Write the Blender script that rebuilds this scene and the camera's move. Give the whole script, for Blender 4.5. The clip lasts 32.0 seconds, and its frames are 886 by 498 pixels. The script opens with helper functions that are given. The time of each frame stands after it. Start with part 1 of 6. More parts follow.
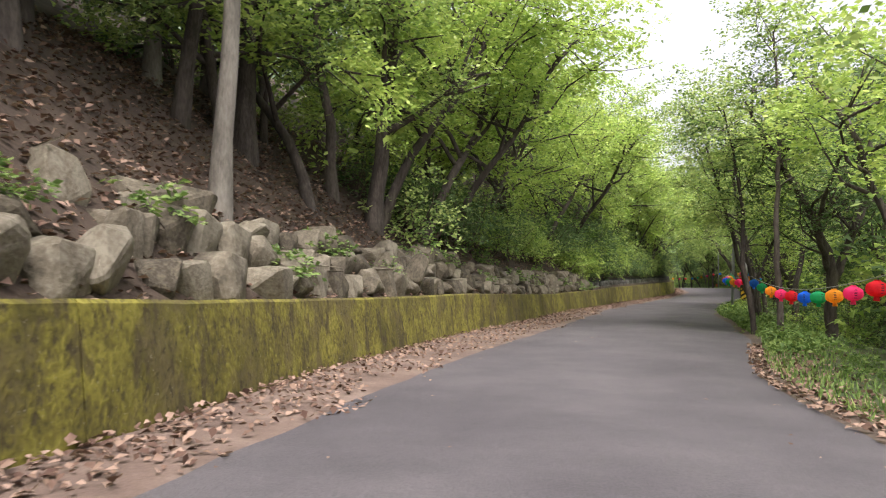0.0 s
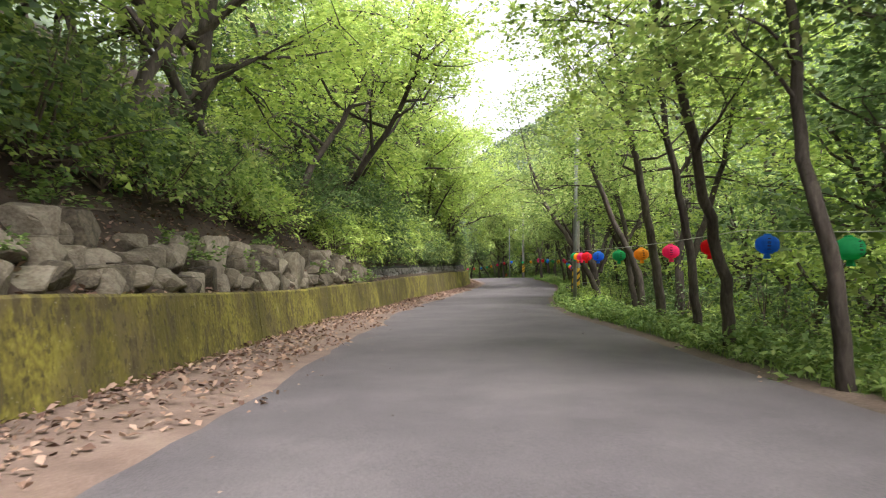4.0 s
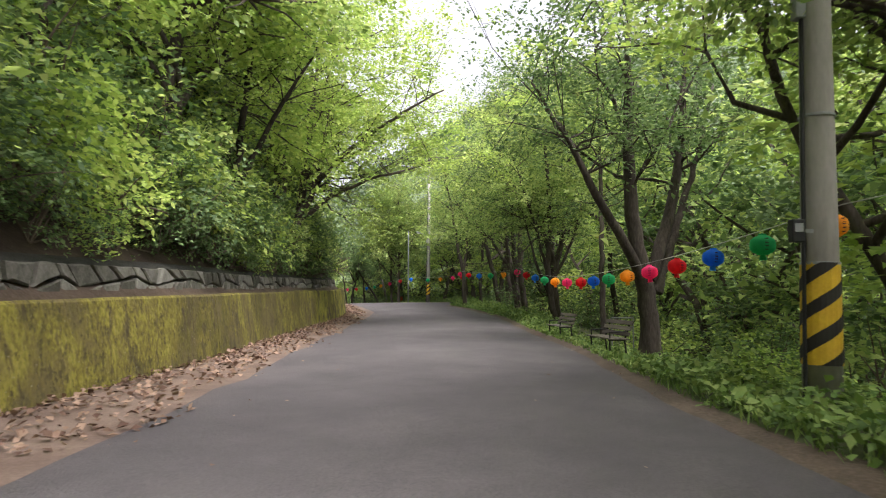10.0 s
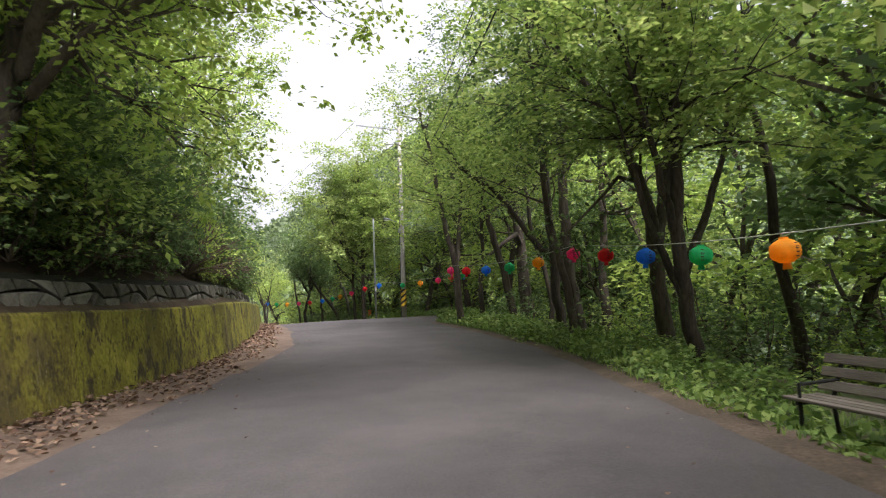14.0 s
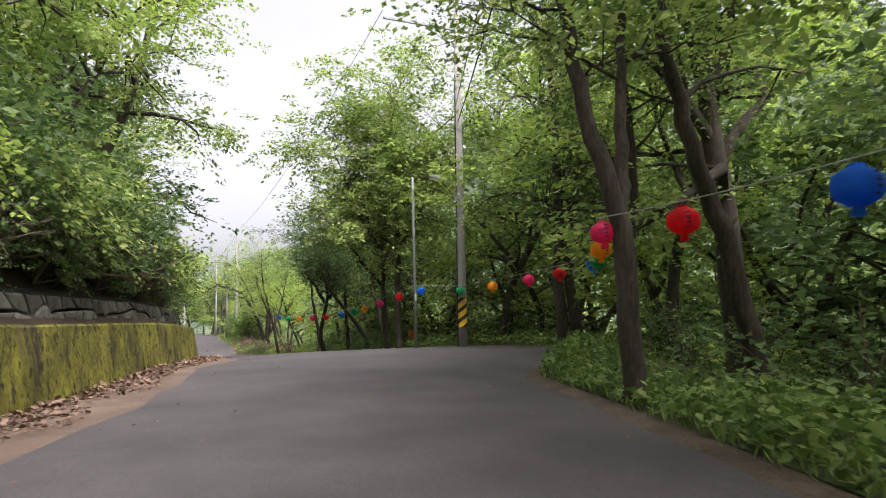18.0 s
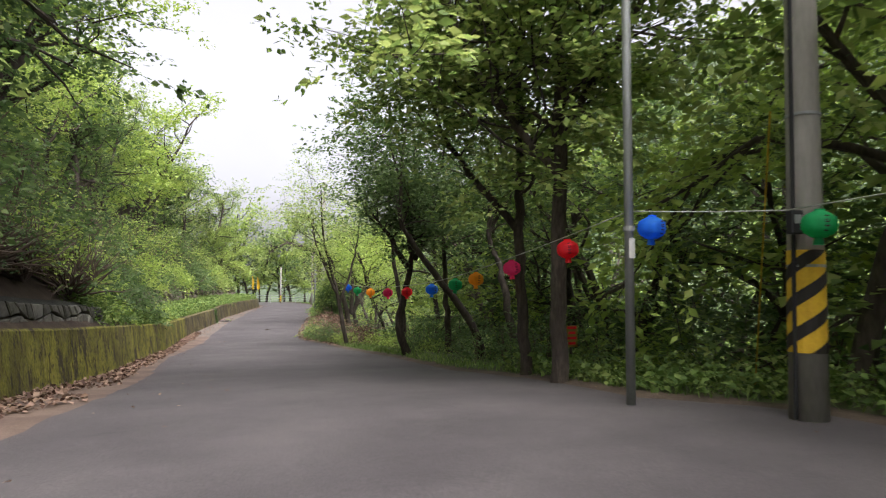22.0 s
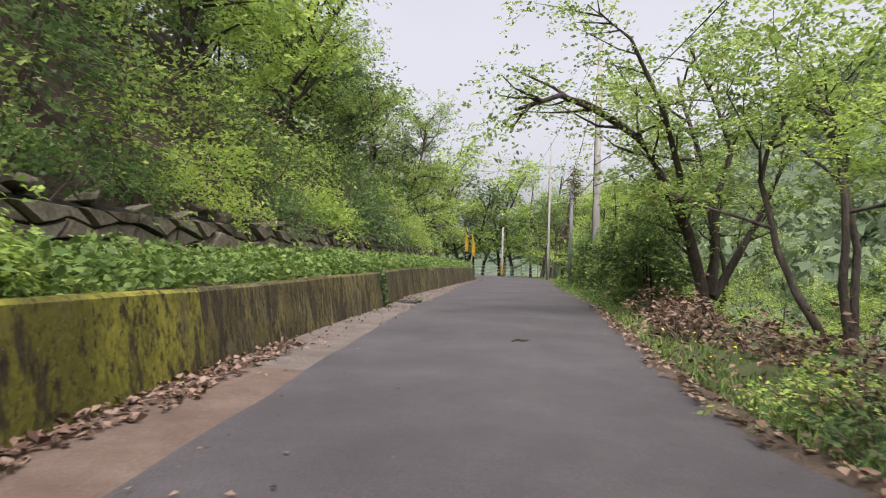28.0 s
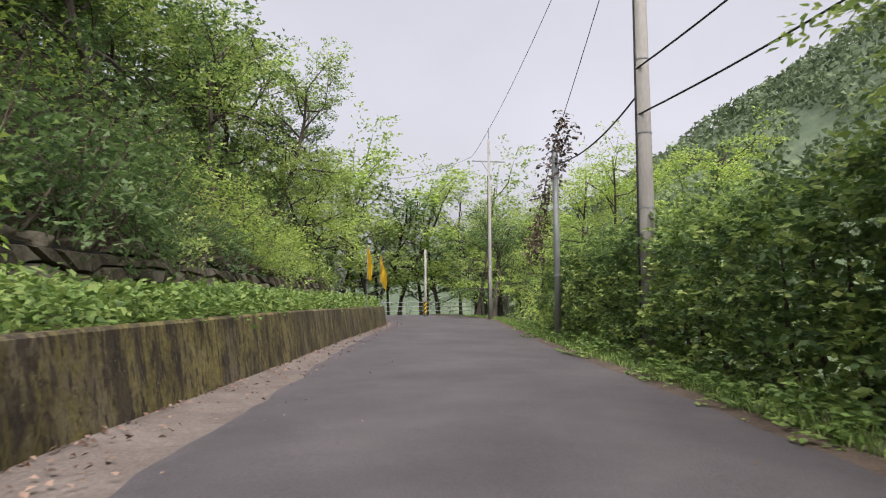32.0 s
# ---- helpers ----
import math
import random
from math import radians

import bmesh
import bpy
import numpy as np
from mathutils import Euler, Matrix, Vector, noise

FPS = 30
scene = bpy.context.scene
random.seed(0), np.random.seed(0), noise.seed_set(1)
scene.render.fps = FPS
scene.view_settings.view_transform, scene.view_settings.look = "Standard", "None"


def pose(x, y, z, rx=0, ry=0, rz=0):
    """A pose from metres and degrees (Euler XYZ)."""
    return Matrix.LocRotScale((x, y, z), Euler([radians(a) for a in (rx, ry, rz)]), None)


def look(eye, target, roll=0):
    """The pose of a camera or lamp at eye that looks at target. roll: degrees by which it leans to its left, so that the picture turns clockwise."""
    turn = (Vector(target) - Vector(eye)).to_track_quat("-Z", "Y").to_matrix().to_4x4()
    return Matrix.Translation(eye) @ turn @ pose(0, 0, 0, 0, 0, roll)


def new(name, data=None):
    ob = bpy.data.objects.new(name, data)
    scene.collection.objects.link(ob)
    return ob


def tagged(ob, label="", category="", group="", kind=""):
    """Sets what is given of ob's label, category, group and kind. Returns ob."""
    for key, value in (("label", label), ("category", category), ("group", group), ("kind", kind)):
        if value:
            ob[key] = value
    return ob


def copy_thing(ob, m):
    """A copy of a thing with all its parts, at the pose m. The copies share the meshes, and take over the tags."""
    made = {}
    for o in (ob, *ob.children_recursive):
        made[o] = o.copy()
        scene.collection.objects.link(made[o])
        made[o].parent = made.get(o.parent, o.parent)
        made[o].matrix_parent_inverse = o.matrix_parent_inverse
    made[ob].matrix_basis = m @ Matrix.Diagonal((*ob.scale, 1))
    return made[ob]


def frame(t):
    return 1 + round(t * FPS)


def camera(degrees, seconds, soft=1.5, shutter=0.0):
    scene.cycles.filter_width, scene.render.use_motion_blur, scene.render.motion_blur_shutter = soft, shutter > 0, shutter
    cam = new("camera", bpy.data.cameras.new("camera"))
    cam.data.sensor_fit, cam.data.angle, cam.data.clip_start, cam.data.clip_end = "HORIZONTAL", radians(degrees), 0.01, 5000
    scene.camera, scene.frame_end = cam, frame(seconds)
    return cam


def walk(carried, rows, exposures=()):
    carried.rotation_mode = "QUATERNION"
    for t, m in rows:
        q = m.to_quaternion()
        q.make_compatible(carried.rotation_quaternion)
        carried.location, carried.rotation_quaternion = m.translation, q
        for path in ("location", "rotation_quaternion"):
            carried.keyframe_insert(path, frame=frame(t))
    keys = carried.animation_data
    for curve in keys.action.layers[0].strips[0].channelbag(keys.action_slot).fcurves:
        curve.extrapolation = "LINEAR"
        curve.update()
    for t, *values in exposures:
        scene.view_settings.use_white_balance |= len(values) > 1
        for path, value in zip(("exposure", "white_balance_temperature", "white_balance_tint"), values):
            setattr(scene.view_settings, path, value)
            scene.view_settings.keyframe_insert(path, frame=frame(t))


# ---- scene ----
cam = camera(70.0, 32.0, soft=1.15, shutter=0.2)
PATH = [
    (0, (0.112, 3.014, -0.145), (0.212, 5.010, -0.078), 0.75),
    (0.5, (0.468, 4.638, -0.207), (0.650, 6.628, -0.133), 0.25),
    (1, (0.874, 6.314, -0.282), (1.162, 8.291, -0.210), -0.09),
    (1.5, (1.377, 8.156, -0.364), (1.773, 10.115, -0.295), -0.44),
    (2, (1.962, 10.169, -0.472), (2.465, 12.104, -0.405), -0.92),
    (2.5, (2.586, 12.246, -0.596), (3.201, 14.148, -0.531), -1.09),
    (3, (3.283, 14.381, -0.665), (4.003, 16.246, -0.606), -1.25),
    (3.5, (4.040, 16.580, -0.710), (4.789, 18.434, -0.654), -0.90),
    (5.5, (7.195, 25.050, -0.870), (7.980, 26.888, -0.799), 0.40),
    (6, (8.040, 27.192, -0.919), (8.833, 29.026, -0.835), 0.72),
    (6.5, (8.885, 29.269, -0.966), (9.695, 31.094, -0.868), 1.27),
    (7, (9.722, 31.235, -0.989), (10.562, 33.046, -0.879), 1.85),
    (7.5, (10.610, 33.140, -0.999), (11.493, 34.930, -0.884), 2.30),
    (8, (11.566, 35.005, -1.003), (12.502, 36.769, -0.888), 2.19),
    (8.5, (12.588, 36.829, -1.030), (13.578, 38.563, -0.921), 1.84),
    (9, (13.696, 38.608, -1.072), (14.729, 40.317, -0.958), 1.17),
    (9.5, (14.865, 40.396, -1.092), (15.928, 42.085, -0.969), 0.40),
    (10, (16.054, 42.167, -1.126), (17.133, 43.846, -0.995), 0.08),
    (10.5, (17.228, 43.879, -1.183), (18.314, 45.552, -1.043), -0.30),
    (11, (18.345, 45.598, -1.213), (19.438, 47.267, -1.069), -0.70),
    (11.5, (19.409, 47.275, -1.184), (20.510, 48.939, -1.040), -1.18),
    (12, (20.446, 48.912, -1.135), (21.555, 50.569, -0.985), -2.80),
    (12.5, (21.474, 50.563, -1.118), (22.592, 52.215, -0.968), -2.95),
    (13, (22.542, 52.215, -1.130), (23.666, 53.863, -0.978), -2.94),
    (13.5, (23.640, 53.864, -1.159), (24.769, 55.508, -1.002), -2.54),
    (15.5, (28.078, 60.703, -1.226), (29.201, 62.349, -1.064), -2.05),
    (16, (29.198, 62.448, -1.226), (30.301, 64.108, -1.061), -2.36),
    (16.5, (30.304, 64.234, -1.214), (31.378, 65.913, -1.042), -2.47),
    (17, (31.357, 66.061, -1.186), (32.398, 67.759, -1.001), -2.35),
    (17.5, (32.368, 67.872, -1.130), (33.367, 69.593, -0.932), -1.92),
    (18, (33.322, 69.709, -1.054), (34.280, 71.452, -0.847), -1.47),
    (18.5, (34.240, 71.525, -1.001), (35.155, 73.291, -0.790), -0.93),
    (19, (35.098, 73.320, -0.963), (35.974, 75.105, -0.756), -0.77),
    (19.5, (35.902, 75.089, -0.934), (36.745, 76.892, -0.735), -0.27),
    (20, (36.677, 76.826, -0.917), (37.492, 78.643, -0.732), -0.06),
    (20.5, (37.423, 78.570, -0.914), (38.207, 80.402, -0.747), -0.17),
    (21, (38.119, 80.371, -0.903), (38.873, 82.217, -0.751), -0.32),
    (21.5, (38.735, 82.308, -0.870), (39.441, 84.174, -0.732), 0.06),
    (22, (39.226, 84.430, -0.839), (39.855, 86.325, -0.721), 0.21),
    (22.5, (39.675, 86.556, -0.825), (40.204, 88.482, -0.722), 1.24),
    (23, (40.033, 88.709, -0.859), (40.456, 90.662, -0.777), 1.03),
    (23.5, (40.283, 90.910, -0.946), (40.595, 92.884, -0.886), 0.41),
    (24, (40.432, 93.176, -1.075), (40.639, 95.165, -1.027), 0.17),
    (24.5, (40.494, 95.515, -1.238), (40.612, 97.511, -1.193), 0.17),
    (25, (40.437, 97.927, -1.425), (40.493, 99.926, -1.381), 0.51),
    (25.5, (40.288, 100.381, -1.608), (40.305, 102.381, -1.566), 0.36),
    (27.5, (39.923, 109.995, -2.025), (39.902, 111.994, -1.982), 1.64),
    (28, (39.897, 112.346, -2.134), (39.888, 114.346, -2.088), 1.71),
    (28.5, (39.884, 114.634, -2.225), (39.901, 116.633, -2.164), 1.67),
    (29, (39.931, 116.905, -2.266), (39.986, 118.903, -2.184), 1.51),
    (29.5, (40.031, 119.093, -2.269), (40.129, 121.088, -2.172), 1.19),
    (30, (40.195, 121.334, -2.253), (40.340, 123.325, -2.137), 0.85),
    (30.5, (40.410, 123.570, -2.237), (40.594, 125.557, -2.103), 0.24),
    (31, (40.643, 125.732, -2.195), (40.856, 127.715, -2.047), 0.05),
    (31.5, (40.917, 127.846, -2.153), (41.147, 129.827, -1.997), -0.15),
    (32, (41.176, 129.997, -2.111), (41.421, 131.976, -1.949), -0.27),
]
EXPOSURES = [(0, 1.45), (2, 1.75), (3.5, 1.85), (7, 1.74), (9, 1.66), (11, 1.62), (13.5, 1.55), (15.5, 1.08), (16.3, 1.12), (17, 1.26), (18, 1.28), (20, 1.22), (22, 1.28), (24, 1.2), (25.5, 1.1), (27.5, 0.92), (32, 0.78)]
walk(cam, [(t, look(eye, target, roll)) for t, eye, target, roll in PATH], EXPOSURES)

# ---- light: a bright overcast day ----
SUN_ELEVATION, SUN_TURN = radians(60), radians(182)
world = bpy.data.worlds.new("overcast")
scene.world = world
world.use_nodes = True
wn, wl = world.node_tree.nodes, world.node_tree.links
sky = wn.new("ShaderNodeTexSky")
sky.sky_type, sky.sun_disc = "NISHITA", False
sky.sun_elevation, sky.sun_rotation = SUN_ELEVATION, SUN_TURN
sky.dust_density, sky.ozone_density = 5.0, 1.0
haze = wn.new("ShaderNodeHueSaturation")
haze.inputs["Saturation"].default_value = 0.16
cloud_map = wn.new("ShaderNodeTexCoord")
cloud = wn.new("ShaderNodeTexNoise")
cloud.inputs["Scale"].default_value, cloud.inputs["Detail"].default_value = 2.2, 5
cloud_ramp = wn.new("ShaderNodeMapRange")
cloud_ramp.inputs["To Min"].default_value, cloud_ramp.inputs["To Max"].default_value = 0.8, 1.2
cloud_mix = wn.new("ShaderNodeMixRGB")
cloud_mix.blend_type, cloud_mix.inputs[0].default_value = "MULTIPLY", 1.0
wl.new(sky.outputs[0], haze.inputs["Color"])
wl.new(cloud_map.outputs["Generated"], cloud.inputs["Vector"])
wl.new(cloud.outputs[0], cloud_ramp.inputs[0])
wl.new(haze.outputs[0], cloud_mix.inputs[1])
wl.new(cloud_ramp.outputs[0], cloud_mix.inputs[2])
# an overcast sky is about three times as bright overhead as at the horizon
split = wn.new("ShaderNodeSeparateXYZ")
wl.new(cloud_map.outputs["Generated"], split.inputs[0])
rise = wn.new("ShaderNodeMapRange")
rise.inputs["From Min"].default_value, rise.inputs["From Max"].default_value = 0.0, 1.0
rise.inputs["To Min"].default_value, rise.inputs["To Max"].default_value = 0.72, 1.38
wl.new(split.outputs["Z"], rise.inputs[0])
dome = wn.new("ShaderNodeMixRGB")
dome.blend_type, dome.inputs[0].default_value = "MULTIPLY", 1.0
wl.new(cloud_mix.outputs[0], dome.inputs[1])
wl.new(rise.outputs[0], dome.inputs[2])
cast = wn.new("ShaderNodeMixRGB")
cast.blend_type, cast.inputs[0].default_value, cast.inputs[2].default_value = "MULTIPLY", 1.0, (1.02, 0.985, 1.05, 1)
wl.new(dome.outputs[0], cast.inputs[1])
wl.new(cast.outputs[0], wn["Background"].inputs[0])
wn["Background"].inputs[1].default_value = 0.15
sun_data = bpy.data.lights.new("sun", "SUN")
sun_data.energy, sun_data.angle, sun_data.color = 1.5, radians(30), (1.0, 0.96, 0.9)
sun = new("sun", sun_data)
sun.matrix_world = look((math.sin(SUN_TURN) * math.cos(SUN_ELEVATION) * 90, math.cos(SUN_TURN) * math.cos(SUN_ELEVATION) * 90, math.sin(SUN_ELEVATION) * 90), (0, 0, 0))


# ---- materials ----
def material(name, colors, scale=4.0, rough=0.85, bump=0.3, metal=0.0, stretch=(1, 1, 1), fine=40.0, vary=0.0, island=False, translucent=0.0, through_tint=(1.08, 1.12, 0.92, 1), space="Object", spec=0.3, grain=0.35, span=0.44):
    """Two scales of noise over a ramp of colours; vary: by object or by piece."""
    m = bpy.data.materials.new(name)
    m.use_nodes = True
    n, l = m.node_tree.nodes, m.node_tree.links
    b = n["Principled BSDF"]
    b.inputs["Roughness"].default_value, b.inputs["Metallic"].default_value = rough, metal
    b.inputs["Specular IOR Level"].default_value = spec
    co = n.new("ShaderNodeTexCoord")
    mp = n.new("ShaderNodeMapping")
    mp.inputs["Scale"].default_value = stretch
    l.new(co.outputs[space], mp.inputs[0])
    big, small = n.new("ShaderNodeTexNoise"), n.new("ShaderNodeTexNoise")
    big.inputs["Scale"].default_value, big.inputs["Detail"].default_value = scale, 6
    big.inputs["Roughness"].default_value = 0.65
    small.inputs["Scale"].default_value, small.inputs["Detail"].default_value = fine, 4
    for t in (big, small):
        l.new(mp.outputs[0], t.inputs["Vector"])
    mix = n.new("ShaderNodeMath")
    mix.operation = "MULTIPLY_ADD"
    mix.inputs[1].default_value = grain
    l.new(small.outputs[0], mix.inputs[0])
    off = n.new("ShaderNodeMath")
    off.operation = "MULTIPLY_ADD"
    off.inputs[1].default_value, off.inputs[2].default_value = 1.25 - grain, -0.12
    l.new(big.outputs[0], off.inputs[0])
    l.new(off.outputs[0], mix.inputs[2])
    value = mix.outputs[0]
    if vary:
        src = n.new("ShaderNodeNewGeometry" if island else "ShaderNodeObjectInfo")
        add = n.new("ShaderNodeMath")
        add.operation = "MULTIPLY_ADD"
        add.inputs[1].default_value = vary
        l.new(src.outputs["Random Per Island" if island else "Random"], add.inputs[0])
        l.new(mix.outputs[0], add.inputs[2])
        sub = n.new("ShaderNodeMath")
        sub.operation = "SUBTRACT"
        sub.inputs[1].default_value = vary / 2
        l.new(add.outputs[0], sub.inputs[0])
        value = sub.outputs[0]
    ramp = n.new("ShaderNodeValToRGB")
    e = ramp.color_ramp.elements
    while len(e) < len(colors):
        e.new(0.5)
    for k, c in enumerate(colors):
        e[k].position = 0.5 - span / 2 + span * k / max(1, len(colors) - 1)
        e[k].color = (*c, 1)
    l.new(value, ramp.inputs[0])
    l.new(ramp.outputs[0], b.inputs["Base Color"])
    if bump:
        bp = n.new("ShaderNodeBump")
        bp.inputs["Strength"].default_value, bp.inputs["Distance"].default_value = bump, 0.03
        l.new(mix.outputs[0], bp.inputs["Height"])
        l.new(bp.outputs[0], b.inputs["Normal"])
    if translucent:
        tr = n.new("ShaderNodeBsdfTranslucent")
        gain = n.new("ShaderNodeMixRGB")
        gain.blend_type, gain.inputs[0].default_value, gain.inputs[2].default_value = "MULTIPLY", 1.0, through_tint
        l.new(ramp.outputs[0], gain.inputs[1])
        l.new(gain.outputs[0], tr.inputs[0])
        sh = n.new("ShaderNodeMixShader")
        sh.inputs[0].default_value = translucent
        l.new(b.outputs[0], sh.inputs[1])
        l.new(tr.outputs[0], sh.inputs[2])
        l.new(sh.outputs[0], n["Material Output"].inputs[0])
    return m


def plain(name, color, rough=0.6, metal=0.0):
    c = Vector(color)
    return material(name, [tuple(c * 0.85), tuple(c * 1.1)], 3.0, rough, 0.06, metal, fine=60)


ASPHALT = material("asphalt", [(0.042, 0.037, 0.040), (0.066, 0.059, 0.062), (0.098, 0.087, 0.089)], 0.5, 0.9, 0.8, fine=45, grain=0.5)
DIRT = material("road_edge_dirt", [(0.075, 0.052, 0.042), (0.122, 0.084, 0.066), (0.170, 0.126, 0.102)], 1.2, 0.95, 0.6, fine=30)
APRON = material("worn_concrete_apron", [(0.072, 0.056, 0.047), (0.122, 0.100, 0.086), (0.176, 0.150, 0.132)], 1.4, 0.95, 0.7, fine=26, grain=0.5)
SOIL = material("forest_soil", [(0.021, 0.015, 0.010), (0.045, 0.031, 0.022), (0.072, 0.051, 0.036)], 1.5, 1.0, 0.8, fine=20)
WOODFLOOR = material("woodland_floor", [(0.025, 0.04, 0.012), (0.05, 0.065, 0.022), (0.085, 0.07, 0.04)], 0.9, 1.0, 0.8, fine=14)
HILL = material("far_hill", [(0.042, 0.060, 0.038), (0.078, 0.104, 0.062), (0.120, 0.150, 0.090)], 0.14, 1.0, 1.0, fine=1.4)
EDGE_SOIL = material("road_edge_soil", [(0.035, 0.026, 0.020), (0.075, 0.054, 0.040), (0.130, 0.095, 0.072)], 1.6, 0.95, 0.7, fine=24, grain=0.5)


def wall_face(name, moss, stain, bare, streaks, bareness, run, much):
    """Cast concrete under moss: cushions of moss, dark runs of water down the face, bare patches with pale lichen."""
    m = material(name, moss, 1.6, 0.95, 1.0, stretch=(1, 1, 0.75), fine=18, grain=0.55, span=0.30)
    n, l = m.node_tree.nodes, m.node_tree.links
    b, ramp = n["Principled BSDF"], [x for x in n if x.bl_idname == "ShaderNodeValToRGB"][0]
    where = n.new("ShaderNodeTexCoord")

    def layer(below, color, scale, stretch, low, high, much, detail=5):
        mp, tex, edge, mix = n.new("ShaderNodeMapping"), n.new("ShaderNodeTexNoise"), n.new("ShaderNodeMapRange"), n.new("ShaderNodeMixRGB")
        mp.inputs["Scale"].default_value = stretch
        tex.inputs["Scale"].default_value, tex.inputs["Detail"].default_value, tex.inputs["Roughness"].default_value = scale, detail, 0.7
        edge.inputs["From Min"].default_value, edge.inputs["From Max"].default_value, edge.inputs["To Max"].default_value = low, high, much
        mix.inputs[2].default_value = (*color, 1)
        l.new(where.outputs["Object"], mp.inputs[0])
        l.new(mp.outputs[0], tex.inputs["Vector"])
        l.new(tex.outputs[0], edge.inputs[0])
        l.new(edge.outputs[0], mix.inputs[0])
        l.new(below, mix.inputs[1])
        return mix.outputs[0]

    out = layer(ramp.outputs[0], tuple(v * 0.5 for v in moss[1]), 0.55, (1, 1, 0.7), 0.46, 0.6, 0.8)
    out = layer(out, bare, 0.9, (1, 1, 0.8), bareness, bareness + 0.12, 0.75)
    out = layer(out, stain, 3.4, (1, 1, run), streaks, streaks + 0.07, much)
    out = layer(out, tuple(v * 0.6 for v in stain), 9.0, (1, 1, run * 1.6), streaks + 0.02, streaks + 0.1, much)
    out = layer(out, (0.30, 0.26, 0.17), 3.2, (1, 1, 0.22), 0.66, 0.74, 0.6)
    out = layer(out, (0.34, 0.31, 0.22), 22.0, (1, 1, 1), 0.68, 0.74, 0.5, 2)
    l.new(out, b.inputs["Base Color"])
    return m


MOSS = wall_face("mossy_concrete", [(0.060, 0.049, 0.014), (0.112, 0.096, 0.018), (0.170, 0.150, 0.024), (0.215, 0.186, 0.040)], (0.050, 0.037, 0.018), (0.085, 0.066, 0.030), 0.535, 0.505, 0.4, 0.75)
MOSS_STREAKED = wall_face("streaked_moss", [(0.080, 0.068, 0.016), (0.150, 0.138, 0.022), (0.225, 0.215, 0.028), (0.270, 0.240, 0.046)], (0.038, 0.028, 0.018), (0.110, 0.086, 0.044), 0.53, 0.57, 0.36, 0.9)
MOSS_WORN = wall_face("stained_concrete", [(0.068, 0.055, 0.024), (0.116, 0.096, 0.033), (0.158, 0.131, 0.044), (0.200, 0.165, 0.078)], (0.036, 0.027, 0.020), (0.135, 0.112, 0.079), 0.5, 0.53, 0.22, 0.8)
ROCK = material("grey_boulder", [(0.038, 0.031, 0.021), (0.103, 0.086, 0.061), (0.178, 0.156, 0.117)], 2.6, 0.95, 1.0, fine=16, vary=0.35, grain=0.5)
MASON = material("pale_masonry_stone", [(0.043, 0.041, 0.032), (0.093, 0.089, 0.074), (0.149, 0.143, 0.124)], 2.5, 0.95, 0.6, fine=25, vary=0.4)
MORTAR = material("dark_mortar", [(0.012, 0.012, 0.010), (0.030, 0.029, 0.024)], 3.0, 1.0, 0.6)
BARK = material("dark_bark", [(0.023, 0.018, 0.014), (0.058, 0.047, 0.039), (0.111, 0.091, 0.078)], 3.0, 1.0, 1.0, stretch=(1, 1, 0.25), fine=24, vary=0.2)
BARK_PALE = material("pale_bark", [(0.06, 0.052, 0.042), (0.13, 0.115, 0.095), (0.2, 0.18, 0.15)], 3.0, 1.0, 0.8, stretch=(1, 1, 0.3), fine=24, vary=0.2)
LEAF = material("fresh_leaf", [(0.118, 0.181, 0.054), (0.220, 0.307, 0.093), (0.322, 0.406, 0.132), (0.415, 0.469, 0.175)], 0.5, 0.6, 0.0, fine=3, vary=0.45, island=True, translucent=0.5, spec=0.25)
LEAF_DEEP = material("deep_green_leaf", [(0.055, 0.096, 0.037), (0.108, 0.170, 0.064), (0.169, 0.234, 0.088)], 0.6, 0.55, 0.0, fine=3, vary=0.45, island=True, translucent=0.45, spec=0.3)
LEAF_LIME = material("lime_leaf", [(0.200, 0.295, 0.073), (0.352, 0.458, 0.113), (0.471, 0.545, 0.166)], 0.6, 0.6, 0.0, fine=3, vary=0.4, island=True, translucent=0.48, spec=0.2)
# distance haze is put into this leaf colour: paler and greyer than near leaves
HILL_LEAF = material("haze_tinted_hill_leaf", [(0.080, 0.108, 0.066), (0.130, 0.170, 0.095), (0.190, 0.235, 0.135)], 0.02, 0.9, 0.0, fine=0.3, vary=0.4, island=True, translucent=0.3, spec=0.1)
GRASS = material("verge_grass", [(0.080, 0.136, 0.037), (0.156, 0.238, 0.061), (0.242, 0.310, 0.094)], 0.7, 0.6, 0.0, fine=3, vary=0.45, island=True, translucent=0.35)
LITTER = material("dead_leaf", [(0.077, 0.043, 0.031), (0.171, 0.108, 0.077), (0.279, 0.191, 0.144)], 2.0, 0.9, 0.0, fine=6, vary=0.6, island=True, translucent=0.1)
TWIG = material("dry_twig", [(0.07, 0.05, 0.04), (0.15, 0.115, 0.09)], 3.0, 1.0, 0.3, vary=0.3, island=True)
CONCRETE = material("pole_concrete", [(0.18, 0.168, 0.152), (0.25, 0.235, 0.215), (0.32, 0.3, 0.275)], 1.2, 0.9, 0.3, stretch=(1, 1, 0.3), fine=20)
STEEL = material("galvanised_steel", [(0.2, 0.21, 0.21), (0.3, 0.31, 0.31)], 2.0, 0.55, 0.1, 0.4)
BLACK = plain("black_rubber", (0.018, 0.018, 0.02), 0.6)
YELLOW = material("yellow_band", [(0.4, 0.24, 0.02), (0.62, 0.4, 0.03)], 3.0, 0.7, 0.15, fine=30)
STRIPE = plain("black_stripe", (0.02, 0.018, 0.016), 0.7)
